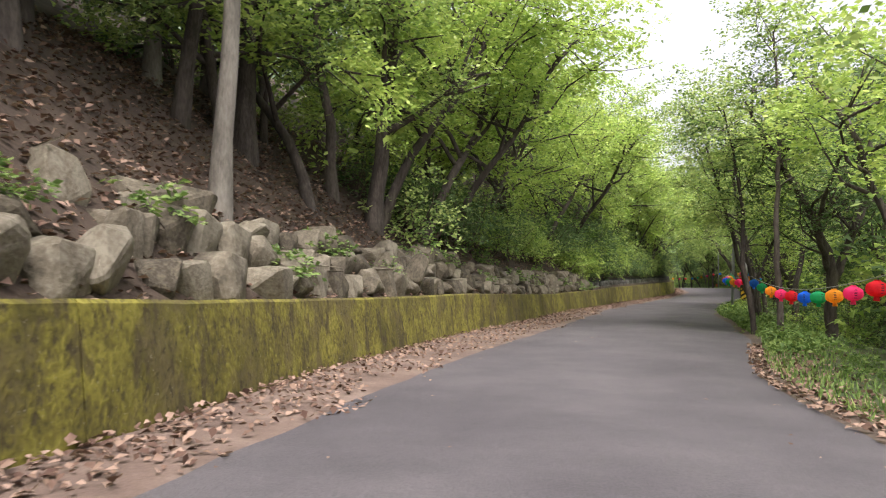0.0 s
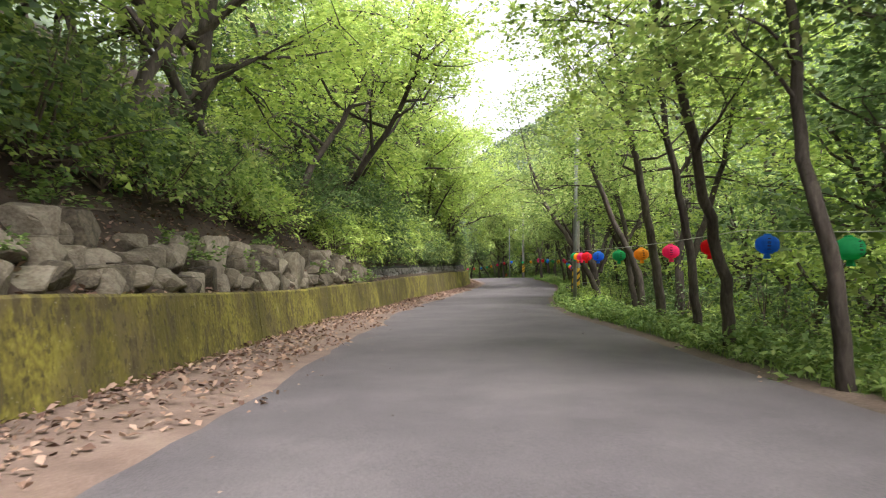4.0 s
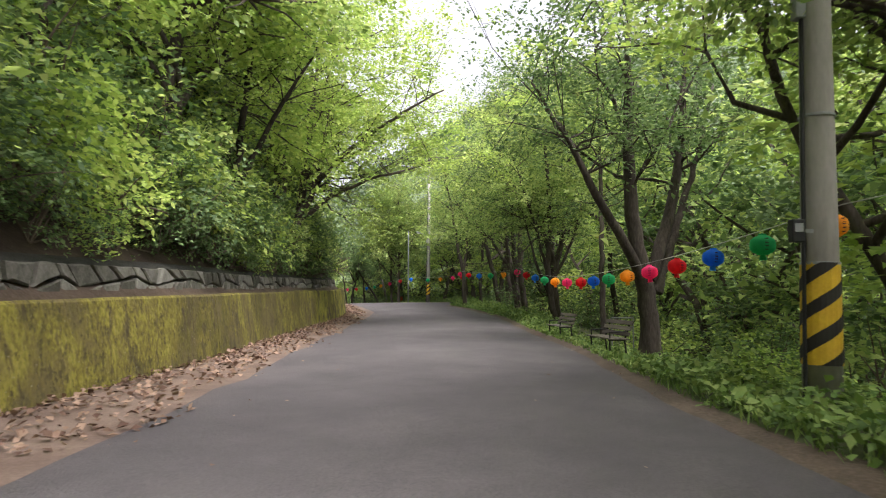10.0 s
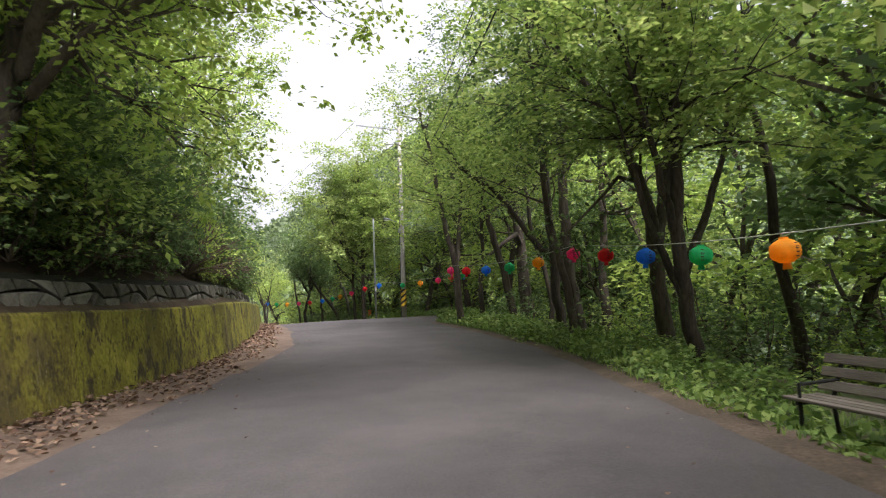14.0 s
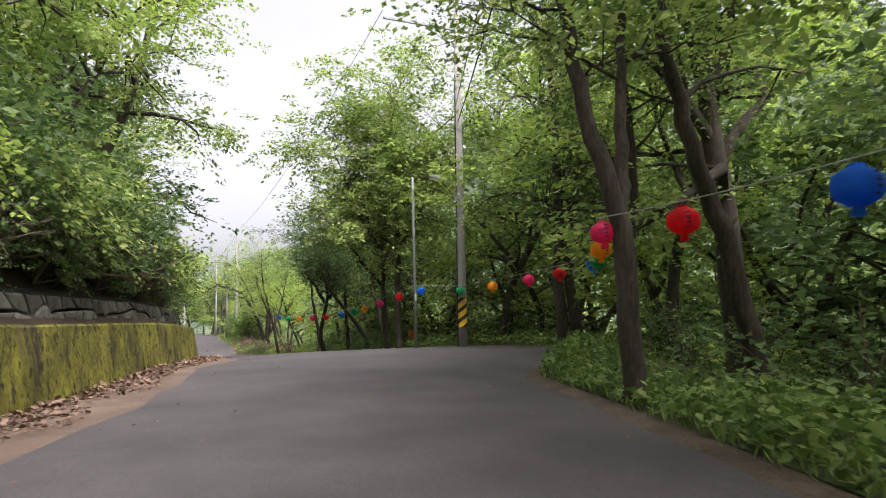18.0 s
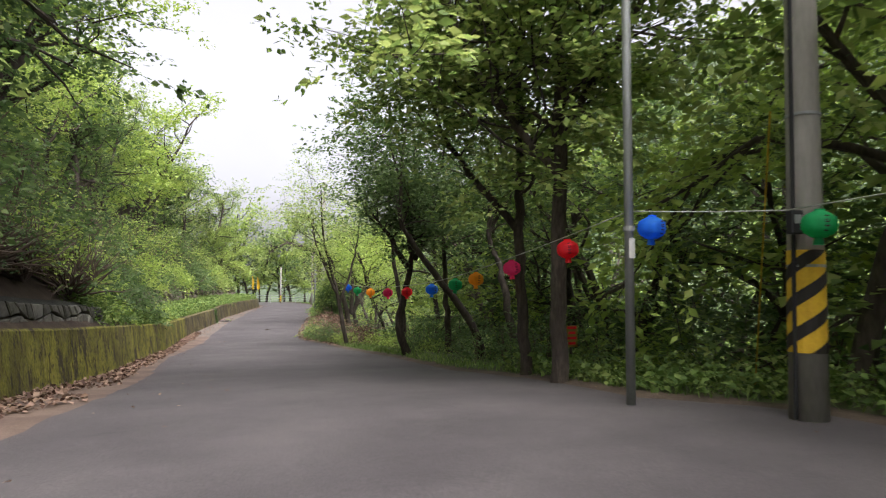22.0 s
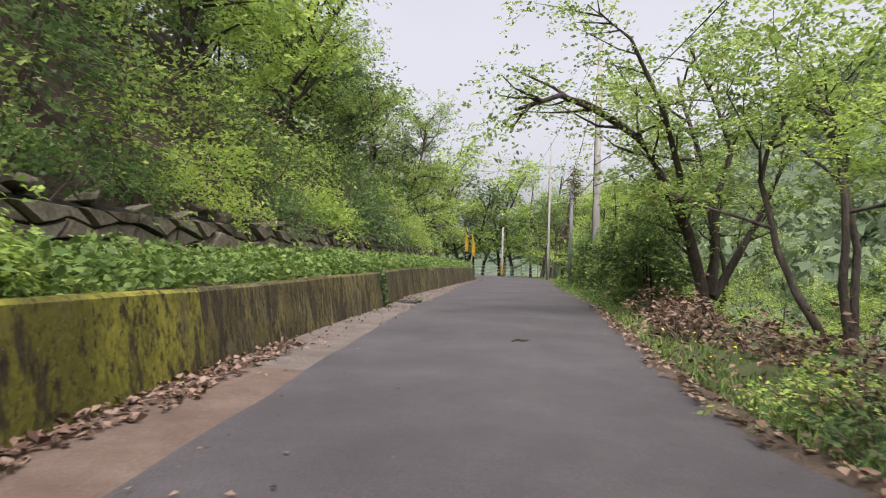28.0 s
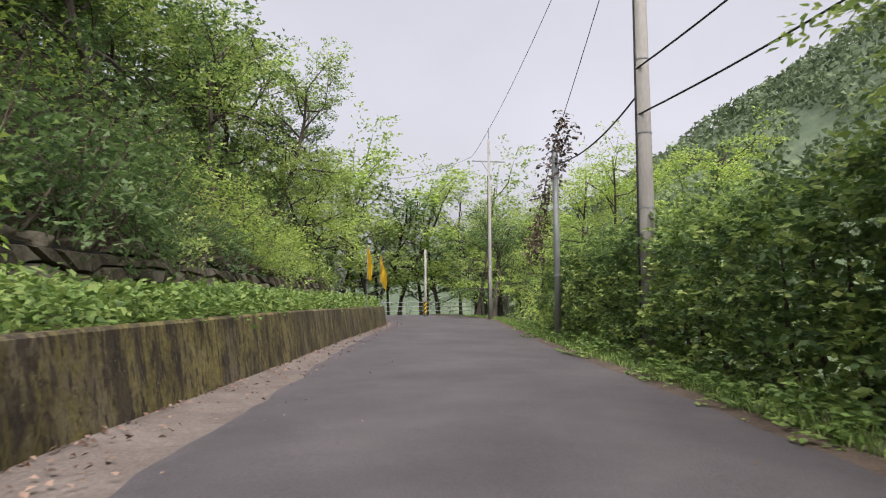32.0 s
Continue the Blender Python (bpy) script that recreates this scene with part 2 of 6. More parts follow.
WOOD = material("weathered_bench_wood", [(0.075, 0.062, 0.054), (0.128, 0.109, 0.096), (0.184, 0.161, 0.144)], 3.0, 0.85, 0.5, stretch=(0.3, 3, 3), fine=30, vary=0.3)
IRON = plain("dark_bench_iron", (0.03, 0.03, 0.03), 0.55, 0.6)
CORD = plain("pale_cord", (0.45, 0.45, 0.42), 0.8)
FLAG = material("yellow_cloth", [(0.62, 0.42, 0.03), (0.75, 0.55, 0.06)], 3.0, 0.9, 0.1, translucent=0.4, through_tint=(1, 1, 1, 1))
PETAL = plain("yellow_petal", (0.7, 0.5, 0.02), 0.7)


def lantern_paper(name, c):
    return material(name, [tuple(Vector(c) * 0.75), tuple(c), tuple(Vector(c) * 1.1)], 5.0, 0.6, 0.1, translucent=0.6, through_tint=(1.25, 1.25, 1.25, 1), fine=30)


PAPER = {
    "green": lantern_paper("green_paper", (0.03, 0.42, 0.16)), "blue": lantern_paper("blue_paper", (0.03, 0.22, 0.75)),
    "red": lantern_paper("red_paper", (0.78, 0.03, 0.05)), "pink": lantern_paper("pink_paper", (0.9, 0.07, 0.27)),
    "orange": lantern_paper("orange_paper", (0.85, 0.40, 0.04)),
}
INK = plain("dark_ink", (0.05, 0.02, 0.04), 0.8)


# ---- plan: the road's middle line, and what lies along it ----
ROAD = [(-4.1, -16.5, -0.72), (-2.6, -9.7, -0.98), (-1.2, -2.8, -1.23), (0.3, 4.0, -1.48), (2.1, 10.8, -1.81), (4.3, 17.4, -2.03), (6.8, 24.0, -2.15), (9.4, 30.5, -2.28), (12.5, 36.7, -2.33), (16.4, 42.6, -2.44), (20.1, 48.4, -2.45), (23.9, 54.3, -2.47), (27.7, 60.2, -2.53), (31.4, 66.2, -2.48), (34.6, 72.3, -2.28), (37.5, 78.7, -2.21), (39.5, 85.5, -2.13), (40.4, 92.4, -2.33), (40.4, 99.4, -2.84), (40.0, 106.4, -3.19), (39.9, 113.4, -3.48), (40.1, 120.3, -3.56), (40.8, 127.3, -3.46), (41.7, 134.3, -3.41), (42.6, 141.2, -3.41), (43.4, 148.2, -3.41), (44.3, 155.1, -3.41), (45.2, 162.0, -3.41), (45.6, 169.0, -3.41), (45.0, 175.9, -3.41), (43.2, 182.6, -3.41), (40.0, 189.0, -3.41)]


def spline(points, step):
    """A smooth line through the points, about a step apart."""
    p = [Vector(v) for v in points]
    p = [p[0] * 2 - p[1], *p, p[-1] * 2 - p[-2]]
    out = []
    for a, b, c, d in zip(p, p[1:], p[2:], p[3:]):
        n = max(1, round((c - b).length / step))
        for k in range(n):
            u = k / n
            out.append(((b * 2) + (c - a) * u + (a * 2 - b * 5 + c * 4 - d) * u * u + (b * 3 - a - c * 3 + d) * u ** 3) / 2)
    return out + [p[-2]]


LINE = np.array([tuple(v) for v in spline(ROAD, 0.5)])
RUN = np.r_[0, np.cumsum(np.hypot(*np.diff(LINE[:, :2], axis=0).T))] - 20.0
WAY = np.gradient(LINE[:, :2], axis=0)
WAY /= np.linalg.norm(WAY, axis=1)[:, None]
SIDE = np.stack([WAY[:, 1], -WAY[:, 0]], 1)


def bed(s):
    """The road's middle at the distance s along it: x, y, z."""
    return np.array([np.interp(s, RUN, LINE[:, k]) for k in range(3)])


def across(s):
    v = np.array([np.interp(s, RUN, SIDE[:, k]) for k in range(2)])
    return v / np.linalg.norm(v, axis=0)


def spot(s, lat, h=0.0):
    """The place at s along the road, lat to its right, h above it."""
    b, n = bed(s), across(s)
    return Vector((b[0] + n[0] * lat, b[1] + n[1] * lat, b[2] + h))


def heading(s):
    n = across(s)
    return math.atan2(n[1], n[0])


def table(*pairs):
    xs, ys = [p[0] for p in pairs], [p[1] for p in pairs]
    return lambda s: np.interp(s, xs, ys)


FOOT = table((-20, -3.7), (5, -3.8), (10, -4.2), (18, -4.2), (25, -3.6), (36, -3.5), (44, -4.2), (49, -4.6), (55, -4.4), (62, -4.9), (68, -5.0), (75, -4.5), (84, -5.0), (90, -4.9), (96, -4.1), (103, -4.2), (110, -3.6), (118, -3.05), (126, -3.05), (136, -2.85), (142, -3.3), (152, -3.2), (172, -3.05), (190, -6.0))
CREST = table((-20, 1.2), (20, 1.22), (33, 1.0), (45, 1.15), (60, 1.3), (66, 1.4), (80, 1.25), (88, 1.1), (97, 0.95), (108, 1.15), (126, 1.03), (136, 1.0), (150, 1.08), (172, 1.0), (185, 0.6))
LEFT = table((-20, -2.6), (8, -2.6), (14, -2.5), (20, -2.1), (24, -1.85), (34, -1.75), (38, -2.35), (45, -3.0), (52, -3.0), (61, -3.5), (69, -3.7), (77, -3.1), (81, -3.6), (87, -3.8), (90.5, -3.9), (94, -3.1), (104, -3.0), (111, -2.8), (115, -2.6), (120, -2.2), (124, -1.9), (130, -2.0), (134, -2.1), (138, -2.3), (144, -2.3), (150, -2.6), (163, -2.8), (172, -2.85), (190, -5.5))
RIGHT = table((-20, 3.0), (12, 3.1), (21, 4.3), (30, 4.5), (33, 4.3), (39, 3.45), (43, 2.95), (50, 2.7), (57, 3.0), (65, 2.95), (73.5, 3.0), (76, 2.6), (82, 2.35), (85.7, 2.25), (87.5, 3.1), (89.5, 4.4), (91, 5.3), (92.5, 6.0), (95, 5.5), (97.2, 5.3), (98.5, 4.1), (104.7, 3.65), (110.5, 4.0), (115, 3.8), (120, 3.5), (123.7, 2.65), (130, 2.95), (141, 3.3), (150, 3.1), (170, 3.1), (190, 5.0))


def lift(s, lat):
    """Height of the land over the road bed."""
    s, lat = np.asarray(s, float), np.asarray(lat, float)
    foot, crest, right = FOOT(s), CREST(s), RIGHT(s)
    late = np.clip((s - 108) / 12, 0, 1)
    back = np.clip(foot - 0.35 - lat, 0, None)
    early = crest - 0.1 + 0.9 * np.clip(back, 0, 6) + 0.62 * np.clip(back - 6, 0, 50)
    terrace = crest - 0.08 + 0.06 * np.clip(back, 0, 2.6) + 1.5 * np.clip((back - 2.6) / 0.5, 0, 1) + 0.85 * np.clip(back - 3.1, 0, 14) + 0.6 * np.clip(back - 17, 0, 40)
    up = early * (1 - late) + terrace * late
    out = np.clip(lat - right, 0, None)
    drop = 0.04 + 0.05 * np.clip(out, 0, 1.2) - 0.24 * np.clip(out - 1.6, 0, 9) - 0.08 * np.clip(out - 10.6, 0, 30) + 0.25 * np.clip(out - 45, 0, 120)
    drop = drop - 0.3 * np.clip(out / 0.9, 0, 1) * np.clip(1 - abs(s - 60.5) / 9.0, 0, 0.5) * 2 * np.clip(2.5 - out / 3, 0, 1)
    return np.where(lat < foot - 0.3, up, np.where(lat > right, drop, 0.0))


def solid(name, verts, faces, mat, parent=None, label="", smooth=False):
    me = bpy.data.meshes.new(name)
    me.from_pydata([tuple(v) for v in verts], [], faces)
    me.materials.append(mat)
    if smooth:
        me.polygons.foreach_set("use_smooth", [True] * len(me.polygons))
    me.update()
    ob = new(name, me)
    ob.parent = parent
    return tagged(ob, label)


def quads(name, verts, mat, parent=None, label="", tri=False):
    """A mesh of loose leaves, four corners each, from an array (n, 4, 3); tri: three corners, for far masses."""
    n = len(verts)
    if tri:
        verts = np.asarray(verts, np.float32)
        mid = (verts[:, 1] + verts[:, 3]) / 2
        flat = np.stack([verts[:, 0], mid + (verts[:, 1] - mid) * 1.9, verts[:, 2]], 1)
        me = bpy.data.meshes.new(name)
        me.vertices.add(n * 3)
        me.vertices.foreach_set("co", flat.ravel())
        me.loops.add(n * 3)
        me.loops.foreach_set("vertex_index", np.arange(n * 3))
        me.polygons.add(n)
        me.polygons.foreach_set("loop_start", np.arange(n) * 3)
        me.materials.append(mat)
        me.update(calc_edges=True)
        me.validate()
        ob = new(name, me)
        ob.parent = parent
        return tagged(ob, label)
    me = bpy.data.meshes.new(name)
    me.vertices.add(n * 4)
    me.vertices.foreach_set("co", np.asarray(verts, np.float32).ravel())
    k = np.arange(n)[:, None] * 4
    loops = np.concatenate([k, k + 1, k + 2, k, k + 2, k + 3], 1).ravel()
    me.loops.add(n * 6)
    me.loops.foreach_set("vertex_index", loops)
    me.polygons.add(n * 2)
    me.polygons.foreach_set("loop_start", np.arange(n * 2) * 3)
    me.materials.append(mat)
    me.update(calc_edges=True)
    me.validate()
    ob = new(name, me)
    ob.parent = parent
    return tagged(ob, label)


def part(name, bm, mat, parent=None, label="", smooth=False):
    me = bpy.data.meshes.new(name)
    bm.to_mesh(me)
    bm.free()
    me.materials.append(mat)
    if smooth:
        me.polygons.foreach_set("use_smooth", [True] * len(me.polygons))
    ob = new(name, me)
    ob.parent = parent
    return tagged(ob, label)


def thing(name, at, label, category, group="", kind=""):
    ob = new(name)
    ob.matrix_world = at
    ob.empty_display_size = 0.2
    return tagged(ob, label, category, group, kind)


def ribbon(name, mat, s0, s1, step, rails, label, category, smooth=True):
    """A sheet along the road; rails: functions of s giving lat and height, from left to right."""
    ss = np.arange(s0, s1 + step / 2, step)
    verts, faces, n = [], [], len(rails)
    for s in ss:
        verts += [spot(s, lat(s), h(s)) for lat, h in rails]
    for a in range(len(ss) - 1):
        for b in range(n - 1):
            k = a * n + b
            faces.append((k, k + 1, k + n + 1, k + n))
    ob = solid(name, verts, faces, mat, smooth=smooth)
    return tagged(ob, label, category, kind="structure")


# ---- ground, road and wall ----
def wobble(s, k, a=0.1):
    return a * noise.noise((s * 0.6, k * 7.3, 0.0)) + a * 0.6 * noise.noise((s * 2.3, k * 3.1, 4.0))


rails = [(lambda s, u=u: LEFT(s) * (1 - u) + RIGHT(s) * u + (wobble(s, u, 0.12) if u in (0.0, 1.0) else 0.0), lambda s, u=u: 0.05 * (1 - (2 * u - 1) ** 2) + 0.012) for u in (0.0, 0.04, 0.15, 0.3, 0.5, 0.7, 0.85, 0.96, 1.0)]
ribbon("road", ASPHALT, -20, 192, 0.5, rails, "narrow grey asphalt lane with worn soft edges", "road")
ribbon("road_shoulder", DIRT, -20, 127, 0.5, [(lambda s: FOOT(s) - 0.1, lambda s: 0.03), (lambda s: (FOOT(s) + LEFT(s)) / 2, lambda s: 0.01 + wobble(s, 3, 0.03)), (lambda s: LEFT(s) + 0.35, lambda s: -0.01)], "reddish brown dirt strip at the foot of the wall", "road shoulder")
ribbon("drain_apron", APRON, 127, 190, 0.5, [(lambda s: FOOT(s) - 0.1, lambda s: 0.06), (lambda s: (FOOT(s) + LEFT(s)) / 2, lambda s: 0.02 + wobble(s, 5, 0.02)), (lambda s: LEFT(s) + 0.3, lambda s: -0.005)], "worn concrete strip between wall and asphalt", "pavement")
ribbon("road_edge", EDGE_SOIL, -20, 192, 0.5, [(lambda s: RIGHT(s) - 0.3, lambda s: -0.01), (lambda s: RIGHT(s) + 0.02 + wobble(s, 9, 0.1), lambda s: 0.035 + wobble(s, 8, 0.02)), (lambda s: RIGHT(s) + 0.35, lambda s: 0.05)], "strip of brown dirt along the asphalt edge", "road shoulder")

LATS = [0.3, 0.5, 0.9, 1.4, 2.0, 2.7, 3.1, 3.6, 4.5, 5.5, 7, 9, 12, 16, 21]
ribbon("bank", SOIL, -20, 188, 1.0, [(lambda s, d=d: FOOT(s) - d - 0.05, lambda s, d=d: float(lift(s, FOOT(s) - d - 0.05)) + wobble(s, d, 0.12 if d > 1 else 0.02)) for d in reversed(LATS)], "steep earth bank covered in dead leaves", "bank")
ribbon("verge", WOODFLOOR, -20, 192, 1.0, [(lambda s, d=d: RIGHT(s) + d, lambda s, d=d: float(lift(s, RIGHT(s) + d)) + wobble(s, 40 + d, min(0.15, 0.02 + d * 0.02))) for d in (0.2, 0.6, 1.2, 1.8, 2.6, 3.6, 5, 7, 9.5, 12, 15)], "grassy verge falling away into the woods", "verge")


def land():
    """One sheet of land out to the horizon, with hills round the valley."""
    def axis(lo, hi, a, b, fine):
        inner = np.arange(a, b + fine / 2, fine)
        left = a - np.geomspace(fine, a - lo, 26)[::-1]
        right = b + np.geomspace(fine, hi - b, 26)
        return np.r_[left, inner, right]
    xs, ys = axis(-1500, 1600, -50, 130, 2.0), axis(-1500, 1800, -40, 230, 2.0)
    gx, gy = np.meshgrid(xs, ys)
    px, py = gx.ravel(), gy.ravel()
    z = np.zeros(len(px))
    for a in range(0, len(px), 4000):
        d = (px[a:a + 4000, None] - LINE[None, :, 0]) ** 2 + (py[a:a + 4000, None] - LINE[None, :, 1]) ** 2
        k = d.argmin(1)
        off = np.stack([px[a:a + 4000] - LINE[k, 0], py[a:a + 4000] - LINE[k, 1]], 1)
        lat = (off * SIDE[k]).sum(1)
        far = np.sqrt(d.min(1))
        lat = np.where(lat < 0, -far, far)
        h = lift(RUN[k], np.clip(lat, -75, 60))
        inside = (lat > FOOT(RUN[k]) - 20) & (lat < RIGHT(RUN[k]) + 14)
        z[a:a + 4000] = LINE[k, 2] + h - np.where(inside, 0.9, 0.0) - np.where(abs(lat) < 4.5, 0.8, 0.0) - np.where((lat < 0) & inside, 1.0, 0)
    for cx, cy, r, top in ((270, 380, 100, 90), (420, 260, 110, 150), (281, 926, 140, 100)):
        z += top * np.exp(-((px - cx) ** 2 + (py - cy) ** 2) / (2 * r * r)) * np.clip((np.hypot(px - 40, py - 90) - 70) / 120, 0, 1)
    z += np.array([3.5 * noise.noise((x * 0.03, y * 0.03, 0)) + 1.6 * noise.noise((x * 0.11, y * 0.11, 3)) for x, y in zip(px, py)]) * np.clip((np.hypot(px - 35, py - 80) - 110) / 60, 0, 1.6)
    n = len(xs)
    faces = [(j * n + i, j * n + i + 1, j * n + n + i + 1, j * n + n + i) for j in range(len(ys) - 1) for i in range(n - 1)]
    tagged(solid("ground", np.stack([px, py, z], 1), faces, HILL, smooth=True), "wooded land rising to green hills all round", "ground", kind="structure")


land()


def retaining_wall():
    """Battered concrete wall in cast lengths, with open joints between them."""
    wall = thing("wall_roadside", Matrix(), "long low concrete retaining wall thick with moss", "retaining wall", kind="structure")
    joints = [-20, -8, 4.5, 17, 29.5, 42, 55, 68, 81, 93, 105, 117, 126.5, 136.2, 146, 156, 166, 174, 183]
    for a, b in zip(joints, joints[1:]):
        ss = np.linspace(a + 0.012, b - 0.012, max(6, int((b - a) / 0.8)))
        verts, faces = [], []
        ring = 7
        for s in ss:
            f, c = FOOT(s), CREST(s)
            for d, h in ((0.0, -0.3), (0.0, 0.0), (0.07, c * 0.5), (0.14, c - 0.03), (0.18, c + 0.008), (0.42, c), (0.46, -0.3)):
                w = 0.018 * noise.noise((s * 1.7, h * 2.5, 2.0)) if 0 < h else 0
                verts.append(spot(s, f - d + w, h + (w if h > c - 0.1 else 0)))
        for k in range(len(ss) - 1):
            for j in range(ring - 1):
                q = k * ring + j
                faces.append((q, q + ring, q + ring + 1, q + 1))
        faces += [tuple(range(ring)), tuple(reversed(range(len(verts) - ring, len(verts))))]
        solid("wall_length", verts, faces, MOSS if b < 70 else MOSS_STREAKED if b < 128 else MOSS_WORN, wall)


retaining_wall()


# ---- plants ----
def unit(v):
    return v / (np.linalg.norm(v, axis=-1, keepdims=True) + 1e-9)


def tube(points, radii, sides, verts, faces):
    """Adds a tapered pipe along the points."""
    pts = [Vector(p) for p in points]
    start = len(verts)
    for k, (p, r) in enumerate(zip(pts, radii)):
        d = (pts[min(k + 1, len(pts) - 1)] - pts[max(k - 1, 0)]).normalized()
        a = d.orthogonal().normalized() if abs(d.z) < 0.9 else d.cross(Vector((1, 0, 0))).normalized()
        b = d.cross(a)
        for j in range(sides):
            u = 2 * math.pi * j / sides
            verts.append(p + (a * math.cos(u) + b * math.sin(u)) * r)
    for k in range(len(pts) - 1):
        for j in range(sides):
            q, w = start + k * sides + j, start + k * sides + (j + 1) % sides
            faces.append((q, w, w + sides, q + sides))
    faces.append(tuple(range(len(verts) - sides, len(verts))))


def leaves(rng, anchors, ways, per, reach, size, droop=0.25, flat=0.75):
    """Leaf sprays: from each anchor a twig along its way, with leaves on both sides."""
    n = len(anchors)
    a, d = np.repeat(anchors, per, 0), np.repeat(unit(ways), per, 0)
    u = rng.random((n * per, 1)) ** 0.8
    side = unit(np.cross(d, [0, 0, 1.0]) + 1e-4)
    c = a + d * u * reach + side * rng.normal(0, 0.25, (n * per, 1)) * reach * (1.05 - u * 0.7) + rng.normal(0, 0.07, (n * per, 3)) * reach
    c[:, 2] -= droop * u[:, 0] ** 2 * reach
    out = unit(side * np.sign(rng.normal(0, 1, (n * per, 1))) + d * 0.8 + rng.normal(0, 0.5, (n * per, 3)) * [1, 1, 0.6] - [0, 0, 0.25])
    up = unit(np.array([0, 0, flat]) + rng.normal(0, 0.42, (n * per, 3)))
    wide = unit(np.cross(out, up))
    long = size * rng.uniform(0.65, 1.3, (n * per, 1))
    tip = c + out * long
    mid = c + out * long * 0.45 + up * long * 0.06
    return np.stack([c, mid + wide * long * 0.27, tip, mid - wide * long * 0.27], 1)


def limb(rng, start, way, length, bend, n=5):
    pts, p, d = [start], np.array(start, float), unit(np.array(way, float))
    for _ in range(n - 1):
        d = unit(d + rng.normal(0, bend, 3) + [0, 0, 0.05])
        p = p + d * length / (n - 1)
        pts.append(p.copy())
    return pts, d


def tree_shape(seed, high, girth, stems=1, spread=3.2, low=0.3, limbs=9, lean=0.1, sprays=19, per=27, size=0.155, twist=0.16, reach=0.98, fine=True):
    """Trunk and limbs as one skin, and the leaf corners."""
    rng = np.random.default_rng(seed)
    verts, faces, anchors, ways = [], [], [], []
    for k in range(stems):
        turn = 2 * math.pi * (k / stems + rng.random() * 0.25)
        tilt = lean if stems == 1 else 0.16 + lean
        d = np.array([math.cos(turn) * tilt, math.sin(turn) * tilt, 1.0])
        h = high * rng.uniform(0.8, 1.0)
        trunk, _ = limb(rng, np.array([math.cos(turn), math.sin(turn), 0]) * (0.0 if stems == 1 else girth * 0.8), d, h, twist, 9)
        trunk[0] = trunk[0] - [0, 0, 0.4]
        r0 = girth * (1.0 if stems == 1 else 0.7)
        radii = [r0 * (1.35 if j == 0 else 1 - 0.085 * j) for j in range(9)]
        tube(trunk, radii, 7 if fine else 4, verts, faces)
        count = max(3, limbs // stems)
        for j in range(count):
            f = low + (0.97 - low) * (j + rng.random() * 0.6) / count
            x = f * 8
            i = min(7, int(x))
            at = trunk[i] + (trunk[i + 1] - trunk[i]) * (x - i)
            az = j * 2.4 + rng.normal(0, 0.5) + turn
            rise = 0.25 + 0.7 * f + rng.normal(0, 0.15)
            way = np.array([math.cos(az), math.sin(az), rise])
            length = spread * (1.1 - 0.55 * abs(f - 0.5)) * rng.uniform(0.75, 1.2)
            pts, end = limb(rng, at, way, length, 0.32, 5)
            rr = r0 * (0.62 - 0.34 * f)
            tube(pts, [rr, rr * 0.8, rr * 0.6, rr * 0.42, rr * 0.2], 5 if fine else 3, verts, faces)
            for _ in range(3):
                i2 = rng.integers(1, 4)
                w2 = unit(pts[i2 + 1] - pts[i2]) + rng.normal(0, 0.6, 3) * [1, 1, 0.45]
                p2, e2 = limb(rng, pts[i2], w2, length * 0.5, 0.25, 3)
                if fine:
                    tube(p2, [rr * 0.4, rr * 0.25, rr * 0.1], 4, verts, faces)
                for q in (1, 2):
                    anchors.append(p2[q])
                    ways.append(e2 + rng.normal(0, 0.5, 3) * [1, 1, 0.3])
            for _ in range(sprays):
                t = rng.uniform(1.6, 4.0)
                i2 = min(3, int(t))
                anchors.append(pts[i2] + (pts[i2 + 1] - pts[i2]) * (t - i2) + rng.normal(0, 0.4, 3) * [1, 1, 0.6])
                w = (pts[4] - pts[1]) * 0.4 + rng.normal(0, 1.0, 3) * [1, 1, 0.18]
                ways.append(w)
    return verts, faces, leaves(rng, np.array(anchors), np.array(ways), per, reach, size)


def plant(name, shape, bark, leaf, label, category, group):
    """A tree or shrub built once, out of sight of nothing: its first copy stands where it is put."""
    base = thing(name, Matrix(), label, category, group)
    if category == "shrub":
        shapes[label] = shape
    solid("trunk" if category == "tree" else "stem", shape[0], shape[1], bark, base, smooth=True)
    quads("crown" if category == "tree" else "foliage", shape[2], leaf, base)
    return base


def shrub_shape(seed, radius, high, count, per=12, size=0.13, reach=0.55, stems=7):
    rng = np.random.default_rng(seed)
    verts, faces, anchors, ways = [], [], [], []
    for k in range(stems):
        az = 2.4 * k + rng.random()
        pts, _ = limb(rng, np.array([0, 0, -0.2]), [math.cos(az) * 0.7, math.sin(az) * 0.7, 1.0], high * 0.95, 0.25, 5)
        tube(pts, [0.03, 0.024, 0.018, 0.012, 0.005], 4, verts, faces)
    for _ in range(count):
        az, el = rng.uniform(0, 2 * math.pi), math.asin(rng.uniform(0.0, 1.0))
        r = rng.uniform(0.55, 1.0) * (0.8 + 0.3 * math.sin(3 * az + seed) + 0.15 * math.sin(7 * az))
        v = np.array([math.cos(az) * math.cos(el) * radius, math.sin(az) * math.cos(el) * radius, math.sin(el) * high]) * r
        anchors.append(v + [0, 0, high * 0.08])
        ways.append(v * [1, 1, 0.3] / radius + rng.normal(0, 0.5, 3) * [1, 1, 0.3])
    return verts, faces, leaves(rng, np.array(anchors), np.array(ways), per, reach, size)


stock, shapes, low_mass = {}, {}, {}


